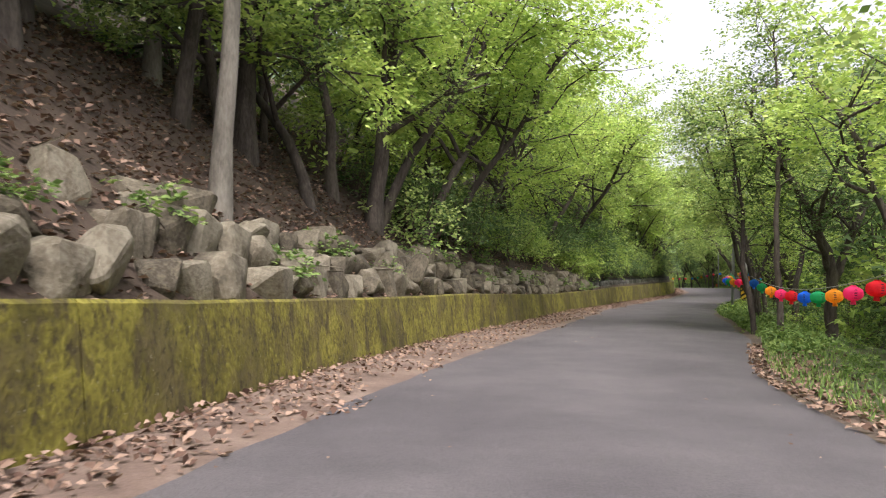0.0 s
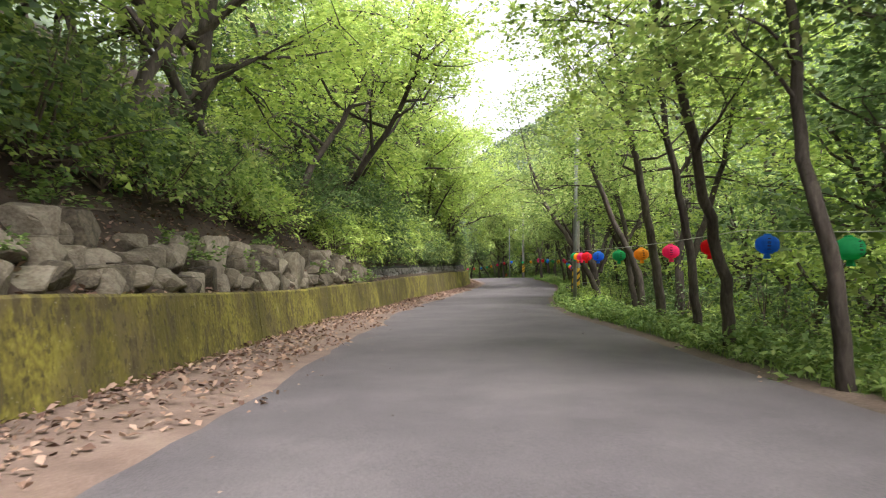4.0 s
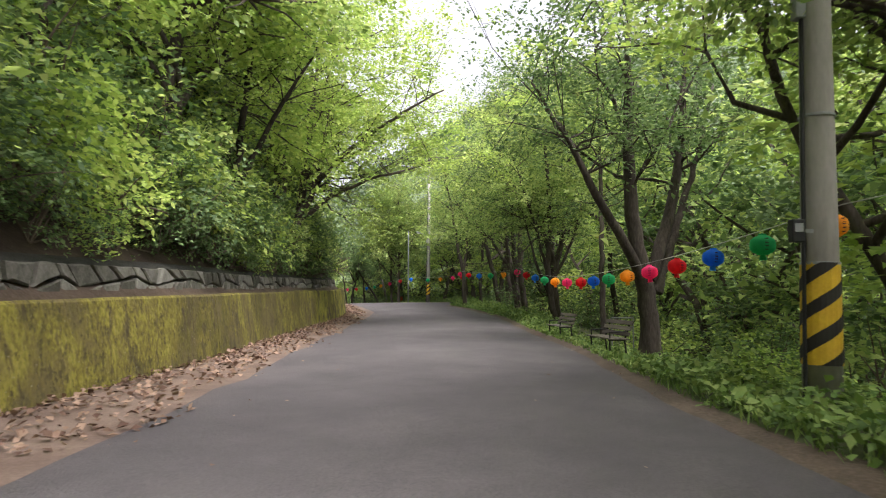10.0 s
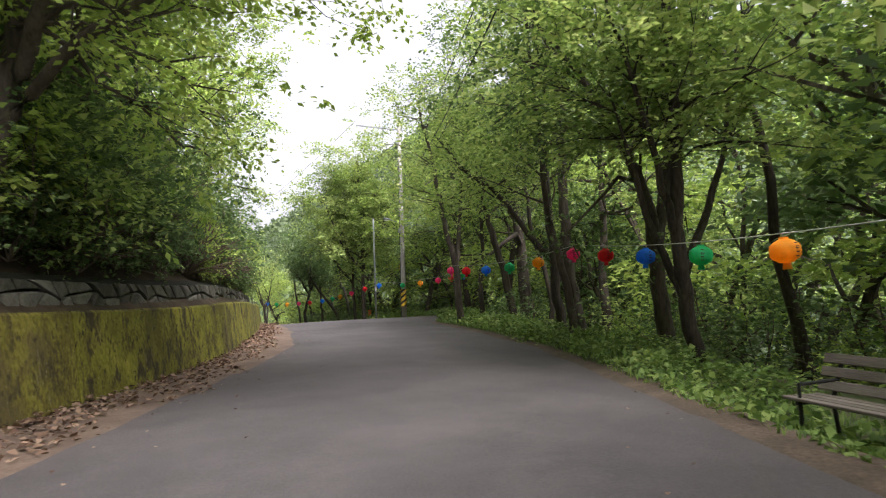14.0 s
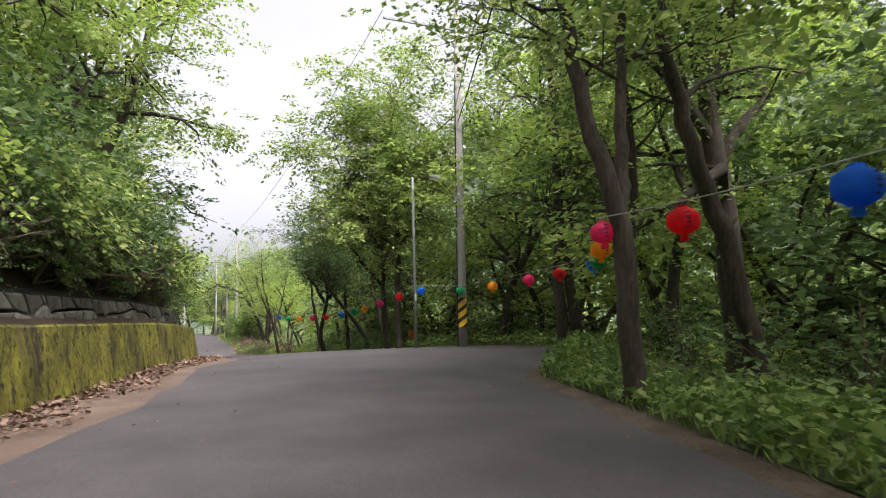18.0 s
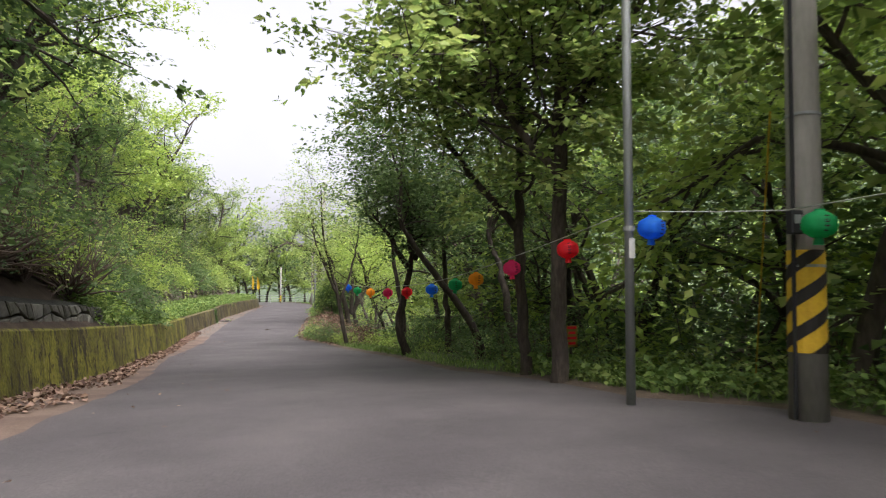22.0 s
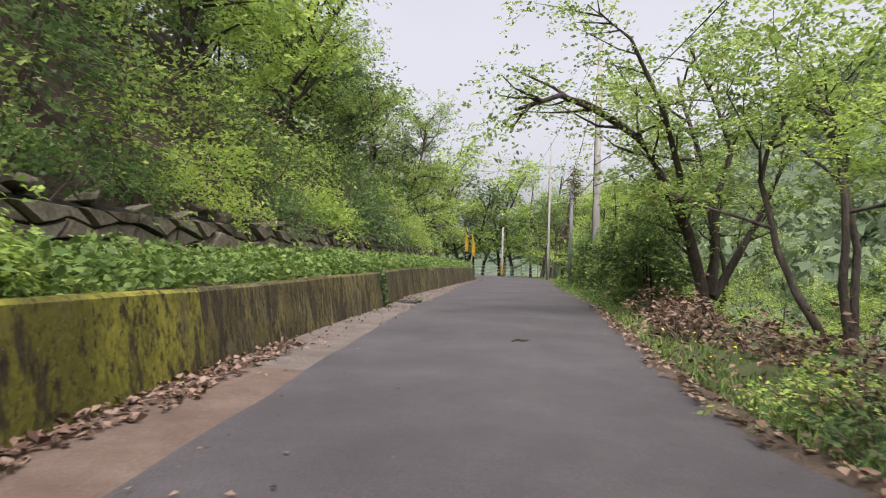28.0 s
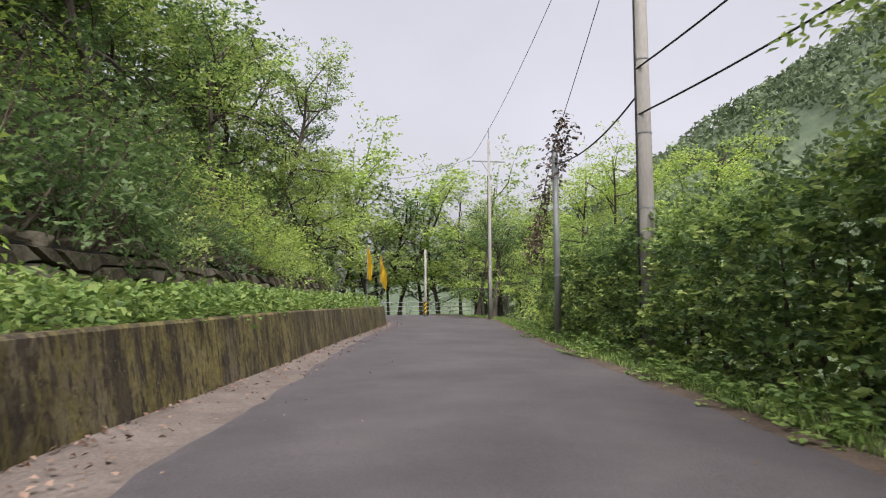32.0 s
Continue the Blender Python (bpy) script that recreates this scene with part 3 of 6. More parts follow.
def put(kind, s, lat, scale=1.0, turn=0.0, sink=0.1, tilt=(0, 0), h=None, high=None):
    """A copy of a plant from the stock at a place along the road."""
    z = float(lift(s, lat)) if h is None else h
    p = spot(s, lat, z - sink)
    m = Matrix.Translation(p) @ Euler((tilt[0], tilt[1], turn)).to_matrix().to_4x4() @ Matrix.Diagonal((scale, scale, high or scale, 1))
    if kind in ("bush", "bush_deep", "bush_lime") and kind in shapes:
        if s < 19 and lat < 0 and FOOT(s) - lat < 6.5:
            return None
        drift = noise.noise((s * 0.33, lat * 0.33, 6.0))
        kind = "bush_lime" if drift > 0.2 else "bush_deep" if drift < -0.12 else kind
    base = stock[kind]
    if kind in shapes and (FOOT(s) - lat > 2.35 or lat - RIGHT(s) > 2.9 or s > 172):
        low_mass.setdefault(kind, []).append(np.array(m))
        return None
    if not base.get("used"):
        base["used"] = True
        base.matrix_world = m
        return base
    ob = copy_thing(base, m)
    ob.matrix_basis = m
    return ob


def make_stock():
    near, far = "trees beside the road", "trees up the slopes"
    dark, fresh = "leafy broadleaf tree with a crooked dark trunk", "broadleaf tree with bright spring leaves"
    stock["oak"] = plant("tree", tree_shape(11, 9.5, 0.16, 1, 3.3, 0.43, 11, 0.08), BARK, LEAF, dark, "tree", near)
    stock["fork"] = plant("tree", tree_shape(23, 8.5, 0.17, 3, 2.9, 0.42, 12, 0.1), BARK, LEAF, "tree with three dark stems from one foot", "tree", near)
    stock["lean"] = plant("tree", tree_shape(37, 9.0, 0.14, 1, 3.2, 0.46, 10, 0.35, twist=0.2), BARK, LEAF, "slender dark tree leaning out of the wood", "tree", near)
    stock["slim"] = plant("tree", tree_shape(41, 10.5, 0.12, 1, 2.6, 0.42, 10, 0.05), BARK, LEAF_LIME, fresh, "tree", near)
    stock["spray"] = plant("tree", tree_shape(53, 8.0, 0.13, 1, 3.6, 0.3, 12, 0.15, sprays=21, per=30, size=0.14), BARK, LEAF_LIME, "tree with low layered sprays of fine leaves", "tree", near)
    stock["deep"] = plant("tree", tree_shape(67, 9.0, 0.2, 1, 3.4, 0.25, 12, 0.05), BARK, LEAF_DEEP, "dense dark green broadleaf tree", "tree", near)
    stock["pale"] = plant("tree", tree_shape(71, 13.0, 0.2, 1, 2.8, 0.6, 8, 0.03, twist=0.06), BARK_PALE, LEAF, "tall straight tree with pale smooth bark", "tree", near)
    stock["thick"] = plant("tree", tree_shape(83, 11.0, 0.3, 1, 3.6, 0.35, 11, 0.06, twist=0.08), BARK, LEAF, "old tree with a thick dark trunk", "tree", near)
    bush = "bushes on the bank"
    stock["bush"] = plant("shrub", shrub_shape(5, 1.35, 1.9, 125, 11, 0.13), TWIG, LEAF, "tangled green shrub hanging over the wall", "shrub", bush)
    stock["bush_deep"] = plant("shrub", shrub_shape(6, 1.5, 1.9, 125, 11, 0.13), TWIG, LEAF_DEEP, "dark green shrub with a bare shaded foot", "shrub", bush)
    stock["bush_lime"] = plant("shrub", shrub_shape(7, 1.1, 1.3, 95, 11, 0.12), TWIG, LEAF_LIME, "bright green leafy shrub", "shrub", bush)
    stock["weed"] = plant("weed", shrub_shape(8, 0.5, 0.55, 42, per=9, size=0.11, reach=0.3, stems=4), TWIG, GRASS, "low leafy weed on the ground", "weed", "weeds along the verge")
    stock["twiggy"] = plant("shrub", shrub_shape(14, 1.2, 1.5, 26, per=9, size=0.11, reach=0.4, stems=70), TWIG, LEAF_DEEP, "bare brown twigs with few leaves over the wall", "shrub", bush)
    stock["dry"] = plant("shrub", shrub_shape(9, 0.8, 1.0, 62, per=6, size=0.12, reach=0.4, stems=18), TWIG, LITTER, "dry brown brush with withered leaves", "shrub", "dry brush by the road")


make_stock()
shapes = {kind: (shapes[ob["label"]], [c for c in ob.children if c.name.startswith("foliage")][0].data.materials[0]) for kind, ob in stock.items() if kind.startswith("bush")}
rnd = random.Random(4)

FAR_TREES = [(tree_shape(seed, high, 0.16, 1, 3.5, 0.15, 9, 0.05, sprays=12, per=14, size=0.28, reach=1.4, fine=False), leaf) for seed, high, leaf in ((91, 10, 0), (97, 11.5, 1), (101, 9, 2), (103, 10.5, 0))]


def woods(name, places, label):
    """Many far trees in one mass: a list of x, y, z, scale, turn, sort."""
    crowns, verts, faces = {0: [], 1: [], 2: []}, [], []
    base = thing(name, Matrix(), label, "woods", kind="stuff")
    for x, y, z, k, turn, sort in places:
        (tv, tf, lv), leaf = FAR_TREES[sort]
        c, s = math.cos(turn) * k, math.sin(turn) * k
        m = np.array([[c, -s, 0], [s, c, 0], [0, 0, k]])
        crowns[leaf].append(lv @ m.T + [x, y, z])
        n = len(verts)
        verts += [tuple(v) for v in (np.array([tuple(v) for v in tv]) @ m.T + [x, y, z])]
        faces += [tuple(i + n for i in f) for f in tf]
    solid("trunks", verts, faces, BARK, base)
    for leaf, mat in enumerate((LEAF, LEAF_LIME, LEAF_DEEP)):
        if crowns[leaf]:
            quads("crowns", np.concatenate(crowns[leaf]), mat, base, tri=True)


def far_place(s, lat, scale, h=None):
    p = spot(s, lat, (float(lift(s, lat)) if h is None else h) - 0.3)
    return (p.x, p.y, p.z, scale, rnd.uniform(0, 6.28), rnd.randrange(4))


# trees whose trunks stand near the road on the valley side
for kind, s, lat, scale, turn in (
    ("oak", -9, 6.0, 0.9, 0.3), ("fork", -2, 6.5, 0.9, 1.3), ("oak", 9, 7.2, 0.95, 5.0), ("spray", 14.5, 7.0, 0.9, 2.0), ("oak", 39.5, 7.2, 1.0, 0.8), ("spray", 52, 7.4, 1.0, 1.9),
    ("slim", 71.4, 8.4, 1.0, 0.5), ("oak", 80.2, 7.6, 1.0, 1.2), ("thick", 87.0, 7.4, 0.95, 0.6), ("spray", 90.5, 8.4, 1.2, 4.2), ("oak", 94.5, 8.2, 1.2, 2.2), ("spray", 98.5, 7.3, 1.25, 5.5),
    ("spray", 124, 7.2, 0.75, 3.1), ("lean", 139.5, 6.9, 0.95, 0.9), ("fork", 133, 7.6, 0.85, 4.6), ("spray", 129, 8.5, 0.7, 2.5), ("lean", 143.5, 8.2, 0.75, 2.0)):
    put(kind, s, lat, scale * (1.22 if 40 < s < 92 else 1.1), turn, tilt=(0, -0.08))


def drawn_tree(seed, stems, label, leaf, crown=2.6, reach=2.5, dense=2.6, per=18, size=0.13):
    """A tree grown along given stems, each a line of places along the road and a girth; limbs and leaf sprays above the crown's height."""
    rng = np.random.default_rng(seed)
    verts, faces, anchors, ways = [], [], [], []
    foot = np.array(spot(*stems[0][0][0]))
    for k, (line, girth) in enumerate(stems):
        line = spline([np.array(spot(*q)) - foot for q in line], 0.35)
        pts = [np.array(v) for v in line]
        pts = [v + rng.normal(0, 0.02, 3) for v in pts]
        n = len(pts)
        radii = [girth * ((1.35 if j == 0 and k == 0 else 1.12 if j == 1 and k == 0 else 1.0) - 0.78 * (j / (n - 1)) ** 1.2) for j in range(n)]
        tube(pts, radii, 8, verts, faces)
        rise = np.array([v[2] + foot[2] for v in pts]) - float(bed(stems[0][0][0][0])[2])
        up = [j for j in range(1, n) if rise[j] > crown]
        for _ in range(int(len(up) * 0.35 * dense) + 3):
            if not up:
                break
            j = up[int(rng.random() ** 0.8 * len(up))]
            along, az = unit(pts[j] - pts[j - 1]), rng.uniform(0, 2 * math.pi)
            way = np.array([math.cos(az), math.sin(az), rng.uniform(0.0, 0.75)]) + along * 0.35
            length = reach * rng.uniform(0.55, 1.25)
            sub, end = limb(rng, pts[j], way, length, 0.3, 6)
            r = max(0.018, radii[j] * 0.45)
            tube(sub, [r, r * 0.8, r * 0.62, r * 0.45, r * 0.3, r * 0.12], 5, verts, faces)
            for _ in range(4):
                i2 = int(rng.integers(1, 5))
                w2 = unit(sub[i2 + 1] - sub[i2]) + rng.normal(0, 0.7, 3) * [1, 1, 0.4]
                p2, e2 = limb(rng, sub[i2], w2, length * 0.45, 0.25, 3)
                tube(p2, [r * 0.4, r * 0.25, r * 0.1], 3, verts, faces)
                for q in (1, 2, 2):
                    anchors.append(p2[q] + rng.normal(0, 0.12, 3))
                    ways.append(e2 + rng.normal(0, 0.6, 3) * [1, 1, 0.25])
            for _ in range(9):
                t = rng.uniform(1.5, 5.0)
                i2 = min(4, int(t))
                anchors.append(sub[i2] + (sub[i2 + 1] - sub[i2]) * (t - i2) + rng.normal(0, 0.3, 3) * [1, 1, 0.5])
                ways.append(end * 0.5 + rng.normal(0, 1.0, 3) * [1, 1, 0.18])
    base = thing("tree", Matrix.Translation(foot), label, "tree", "trees beside the road")
    solid("trunk", verts, faces, BARK, base, smooth=True)
    quads("crown", leaves(rng, np.array(anchors), np.array(ways), per, 0.85, size, 0.3), leaf, base)


def roadside_trees():
    curved, straight, forked = "slender dark tree with a curving trunk", "slim straight dark tree at the wood's edge", "old dark tree forking into heavy crooked limbs"
    leaning = "dark crooked tree leaning towards the lane"
    drawn_tree(1, [([(23.2, 4.65, -0.4), (23.2, 4.55, 0.3), (23.1, 4.35, 1.6), (23.4, 4.2, 2.9), (23.5, 4.25, 4.1), (23.6, 4.0, 6.0), (23.4, 3.6, 8.0)], 0.1)], curved, LEAF, 3.2, 2.2)
    drawn_tree(2, [([(22.1, 5.2, -0.4), (22.2, 5.15, 1.0), (21.9, 5.0, 3.3), (21.8, 5.1, 6.5), (21.6, 4.9, 9.5)], 0.11)], straight, LEAF, 4.0, 2.2)
    drawn_tree(3, [([(24.4, 7.1, -0.8), (24.2, 7.0, 0.6), (24.0, 7.0, 2.2), (23.8, 6.6, 3.5), (23.4, 5.8, 5.0), (22.8, 4.8, 6.5), (22.4, 4.2, 7.6)], 0.21), ([(24.1, 7.0, 1.6), (24.4, 7.6, 3.2), (24.6, 8.2, 5.0), (24.6, 8.4, 8.0)], 0.15), ([(24.0, 6.9, 2.2), (23.0, 6.4, 3.8), (21.8, 6.6, 5.2), (20.8, 7.0, 6.6)], 0.11)], forked, LEAF_DEEP, 2.4, 3.0)
    drawn_tree(4, [([(26.9, 5.0, -0.4), (26.9, 4.95, 0.9), (26.6, 4.5, 2.6), (26.3, 4.05, 4.3), (26.1, 3.5, 6.2), (25.9, 3.1, 8.0)], 0.11)], leaning, LEAF, 3.0, 2.4)
    drawn_tree(5, [([(29.6, 5.4, -0.4), (29.4, 5.3, 1.2), (29.3, 5.0, 3.0), (29.0, 4.6, 5.0), (28.8, 4.4, 8.5)], 0.1), ([(29.4, 5.2, 1.6), (29.8, 6.0, 3.4), (30.0, 6.6, 6.0)], 0.08)], curved, LEAF_LIME, 3.0, 2.4)
    drawn_tree(6, [([(33.6, 5.8, -0.4), (33.5, 5.6, 1.5), (33.2, 5.2, 3.6), (33.0, 4.7, 6.0), (32.6, 4.2, 9.0)], 0.13)], straight, LEAF, 3.2, 2.6)
    drawn_tree(7, [([(38.6, 6.0, -0.4), (38.5, 5.8, 1.4), (38.0, 5.0, 3.2), (37.7, 4.3, 5.2), (37.4, 3.6, 8.0)], 0.13)], leaning, LEAF, 3.4, 2.6)
    drawn_tree(8, [([(44.8, 5.0, -0.4), (44.6, 4.6, 0.9), (44.1, 3.9, 2.2), (44.2, 3.1, 3.6), (44.6, 2.4, 4.8), (44.8, 1.9, 6.4), (44.6, 1.6, 7.6)], 0.14)], leaning, LEAF, 3.2, 2.2)
    drawn_tree(9, [([(44.9, 6.4, -0.5), (44.7, 6.1, 1.5), (44.3, 5.9, 3.3), (44.0, 5.5, 5.2), (43.6, 5.3, 8.5)], 0.13), ([(44.4, 5.9, 2.6), (44.8, 6.8, 4.2), (45.0, 7.4, 6.5)], 0.08)], curved, LEAF, 3.2, 2.6)
    drawn_tree(10, [([(48.2, 9.0, -1.6), (48.4, 8.8, 1.5), (48.5, 8.7, 3.3), (49.2, 8.5, 4.5), (49.6, 8.0, 7.5)], 0.16)], straight, LEAF, 3.4, 2.8)
    drawn_tree(11, [([(50.6, 7.3, -0.8), (50.3, 7.0, 1.0), (49.9, 6.3, 2.6), (49.5, 5.4, 4.2), (49.1, 4.3, 5.4), (48.7, 3.2, 6.1), (48.3, 2.1, 6.8)], 0.22), ([(50.2, 6.8, 1.4), (50.3, 7.2, 3.6), (50.6, 7.4, 6.0), (50.4, 7.2, 9.0)], 0.16), ([(49.7, 5.9, 3.4), (50.2, 5.4, 4.6), (50.6, 4.6, 5.8)], 0.08)], forked, LEAF, 3.6, 2.6)
    drawn_tree(12, [([(59.8, 5.6, -0.5), (59.7, 5.5, 1.0), (59.5, 5.3, 1.9), (59.3, 5.0, 3.4), (59.2, 4.9, 5.2), (59.0, 4.9, 8.5)], 0.27), ([(59.6, 5.4, 1.5), (59.0, 4.7, 2.6), (58.6, 3.9, 3.8), (58.4, 3.1, 5.2), (58.2, 2.2, 6.6)], 0.15), ([(59.7, 5.6, 1.7), (60.0, 6.2, 3.4), (60.1, 6.6, 5.2), (60.2, 6.9, 8.5)], 0.19), ([(59.8, 5.8, 1.3), (60.4, 6.5, 3.0), (60.8, 7.3, 5.0), (61.0, 8.0, 7.5)], 0.15)], forked, LEAF_DEEP, 4.0, 2.8)
    drawn_tree(13, [([(65.2, 5.7, -0.5), (65.3, 5.7, 2.6), (65.5, 5.75, 6), (65.4, 5.6, 12.02)], 0.11)], straight, LEAF, 3.8, 2.4)
    drawn_tree(14, [([(69.3, 4.9, -0.4), (69.1, 4.6, 1.0), (68.9, 4.4, 2.2), (68.9, 4.5, 4.6), (68.6, 4.3, 7.12), (68.3, 4.0, 10.62)], 0.14), ([(68.9, 4.4, 2.1), (68.4, 3.7, 4.32), (68.0, 3.0, 6.42)], 0.075), ([(69.1, 4.6, 1.0), (68.9, 3.9, 2.6), (68.7, 3.3, 4.74)], 0.08), ([(69.0, 4.5, 1.6), (69.6, 5.6, 3.48), (70.0, 6.4, 6.28)], 0.08)], forked, LEAF, 3.0, 2.2)
    drawn_tree(15, [([(73.5, 4.0, -0.4), (73.5, 3.75, 1.6), (73.8, 3.5, 3.2), (73.6, 3.3, 5.72), (73.4, 3.0, 9.22)], 0.11)], curved, LEAF, 3.0, 2.2)
    drawn_tree(16, [([(75.6, 4.9, -0.4), (75.7, 4.75, 1.0), (75.8, 4.6, 2.6), (76.0, 4.7, 5.72), (76.1, 4.8, 12.02)], 0.18)], "thick straight dark trunk at the wood's edge", LEAF_DEEP, 4.2, 2.8)
    drawn_tree(17, [([(77.2, 4.9, -0.4), (77.0, 4.65, 1.4), (76.9, 4.5, 3.9), (76.7, 4.3, 7.12), (76.6, 4.2, 11.32)], 0.16), ([(77.0, 4.55, 2.2), (77.5, 3.8, 3.34), (77.8, 3.2, 4.32), (78.4, 2.2, 5.3), (79.0, 1.4, 6.56)], 0.1)], leaning, LEAF, 4.0, 2.4)
    drawn_tree(18, [([(81.0, 5.8, -0.5), (80.9, 5.7, 1.4), (80.9, 5.15, 3.62), (80.7, 4.8, 7.12), (80.6, 4.4, 10.62)], 0.1)], straight, LEAF, 3.6, 2.4)
    drawn_tree(19, [([(82.7, 2.8, -0.3), (82.6, 2.65, 1.0), (82.5, 2.6, 2.2), (82.8, 2.33, 3.76), (82.7, 1.9, 6.28), (82.4, 1.3, 8.8)], 0.15), ([(82.5, 2.6, 2.2), (83.2, 3.0, 4.32), (83.6, 3.4, 7.82)], 0.1)], leaning, LEAF, 4.2, 2.4)
    drawn_tree(20, [([(84.3, 5.6, -0.5), (84.3, 5.2, 1.7), (84.5, 4.5, 4.88), (84.4, 4.0, 7.82), (84.0, 3.4, 10.62)], 0.18)], leaning, LEAF_DEEP, 4.0, 2.8)
    drawn_tree(21, [([(88.0, 5.5, -0.5), (87.9, 5.4, 1.7), (87.7, 5.5, 4.32), (87.8, 5.2, 9.92)], 0.13)], straight, LEAF, 3.4, 2.6)
    drawn_tree(22, [([(93.1, 6.6, -0.5), (93.0, 6.4, 2.3), (92.8, 6.4, 5.3), (92.6, 6.2, 8.52), (92.4, 6.0, 12.02)], 0.19), ([(93.0, 6.4, 2.6), (93.5, 7.0, 5.02), (93.8, 7.8, 7.82)], 0.1)], forked, LEAF_DEEP, 3.4, 3.0)
    drawn_tree(23, [([(100.5, 3.95, -0.3), (100.4, 3.85, 1.0), (100.3, 3.84, 4.2), (100.2, 3.7, 7.0), (100.0, 3.5, 11.0)], 0.15), ([(100.3, 3.8, 3.4), (100.6, 2.6, 5.0), (100.8, 1.8, 7.0), (101.0, 1.2, 8.6)], 0.08), ([(100.3, 3.8, 4.0), (99.6, 4.8, 6.0), (99.2, 5.8, 8.6)], 0.08)], "tall tree with a straight reddish brown trunk and broad crown", LEAF, 3.4, 3.1, 4.6, 22, 0.16)
    drawn_tree(24, [([(102.0, 4.1, -0.3), (102.0, 3.95, 1.9), (102.1, 4.0, 5.0), (102.2, 4.2, 9.8)], 0.12), ([(102.0, 3.9, 2.8), (103.0, 2.9, 4.6), (103.4, 2.4, 6.4)], 0.08)], straight, LEAF, 3.4, 2.3, 3.8, 20, 0.15)
    drawn_tree(25, [([(106.9, 5.5, -0.4), (106.8, 5.0, 1.0), (106.7, 3.9, 2.4), (106.7, 3.0, 3.6), (106.8, 3.0, 5.1), (106.7, 3.1, 6.2)], 0.12)], leaning, LEAF_DEEP, 3.6, 1.7)
    drawn_tree(26, [([(106.6, 6.3, -0.5), (106.7, 6.1, 1.1), (107.4, 6.2, 2.6), (108.1, 6.2, 3.7), (108.3, 6.4, 7.5)], 0.13)], curved, LEAF_DEEP, 3.2, 2.8)
    drawn_tree(27, [([(110.3, 4.6, -0.4), (110.1, 4.1, 0.9), (110.0, 4.2, 2.0), (109.5, 4.25, 3.0), (109.3, 4.2, 3.7), (109.2, 4.1, 5.2)], 0.15), ([(109.6, 4.2, 2.7), (109.3, 3.5, 3.6), (109.1, 2.8, 4.4)], 0.1), ([(109.3, 4.2, 3.2), (109.0, 3.8, 4.8), (108.6, 3.2, 6.4)], 0.1), ([(109.4, 4.3, 3.0), (109.6, 4.9, 4.6), (109.8, 5.4, 6.5)], 0.09)], forked, LEAF_DEEP, 3.2, 1.5)
    drawn_tree(28, [([(111.1, 6.2, -0.5), (111.1, 6.1, 1.1), (111.2, 6.0, 4.0), (111.3, 6.0, 8.0)], 0.12)], straight, LEAF_DEEP, 3.0, 2.6)
    drawn_tree(29, [([(118.4, 4.1, -0.4), (118.3, 3.95, 0.6), (118.2, 3.5, 2.6), (118.1, 3.0, 4.5), (118.0, 2.8, 6.4)], 0.1), ([(118.2, 3.5, 2.4), (118.1, 2.8, 4.0), (117.9, 2.3, 5.6)], 0.06), ([(118.25, 3.7, 1.8), (118.5, 4.3, 3.6), (118.6, 4.6, 5.6)], 0.06)], "thin dark tree with sparse young leaves", LEAF, 2.8, 1.5, 1.7, 15, 0.1)
    drawn_tree(30, [([(114.6, 5.6, -0.5), (114.5, 5.5, 1.4), (114.3, 5.1, 3.2), (114.0, 4.8, 5.2), (113.8, 4.6, 7.4)], 0.11)], leaning, LEAF_DEEP, 3.0, 2.2)
    drawn_tree(34, [([(72.0, 5.6, -0.5), (72.0, 5.4, 1.4), (71.8, 5.2, 3.0), (71.3, 4.6, 4.2), (70.8, 3.8, 5.2), (70.3, 2.9, 6.2)], 0.2), ([(71.9, 5.3, 2.0), (72.3, 6.0, 4.5), (72.4, 6.4, 9.0)], 0.16)], forked, LEAF_DEEP, 3.4, 2.6)
    tall = "tall broadleaf tree on the bank arching over the lane"
    drawn_tree(31, [([(67.4, -6.4, 1.2), (67.3, -6.0, 3.0), (67.3, -5.6, 5.0), (67.0, -5.2, 8.0), (66.8, -4.8, 12.0)], 0.2), ([(67.3, -5.6, 4.4), (66.4, -4.4, 6.0), (65.8, -2.8, 7.2), (65.2, -1.3, 8.0), (64.8, 0.0, 8.6)], 0.12), ([(67.3, -5.8, 3.9), (66.8, -4.4, 5.0), (66.3, -2.8, 5.6), (65.9, -1.4, 5.9), (65.6, -0.4, 6.1)], 0.1), ([(67.2, -5.4, 5.4), (68.2, -4.0, 6.8), (69.0, -2.3, 7.8), (69.4, -1.0, 8.6)], 0.1)], tall, LEAF_LIME, 4.6, 3.0, 2.8)
    drawn_tree(32, [([(60.8, -6.4, 1.2), (60.7, -6.2, 3.5), (60.4, -5.8, 6.5), (60.0, -5.2, 10.5)], 0.16), ([(60.6, -6.1, 4.2), (60.2, -4.8, 6.4), (59.8, -3.4, 8.4)], 0.1)], tall, LEAF_LIME, 4.2, 3.0, 2.8)
    drawn_tree(33, [([(73.4, -8.6, 2.6), (73.4, -8.6, 7.2), (73.2, -8.2, 12.0)], 0.18), ([(73.4, -8.5, 6.0), (73.0, -6.8, 8.0), (72.6, -5.6, 9.8)], 0.1)], tall, LEAF, 5.5, 3.0, 2.6)


roadside_trees()


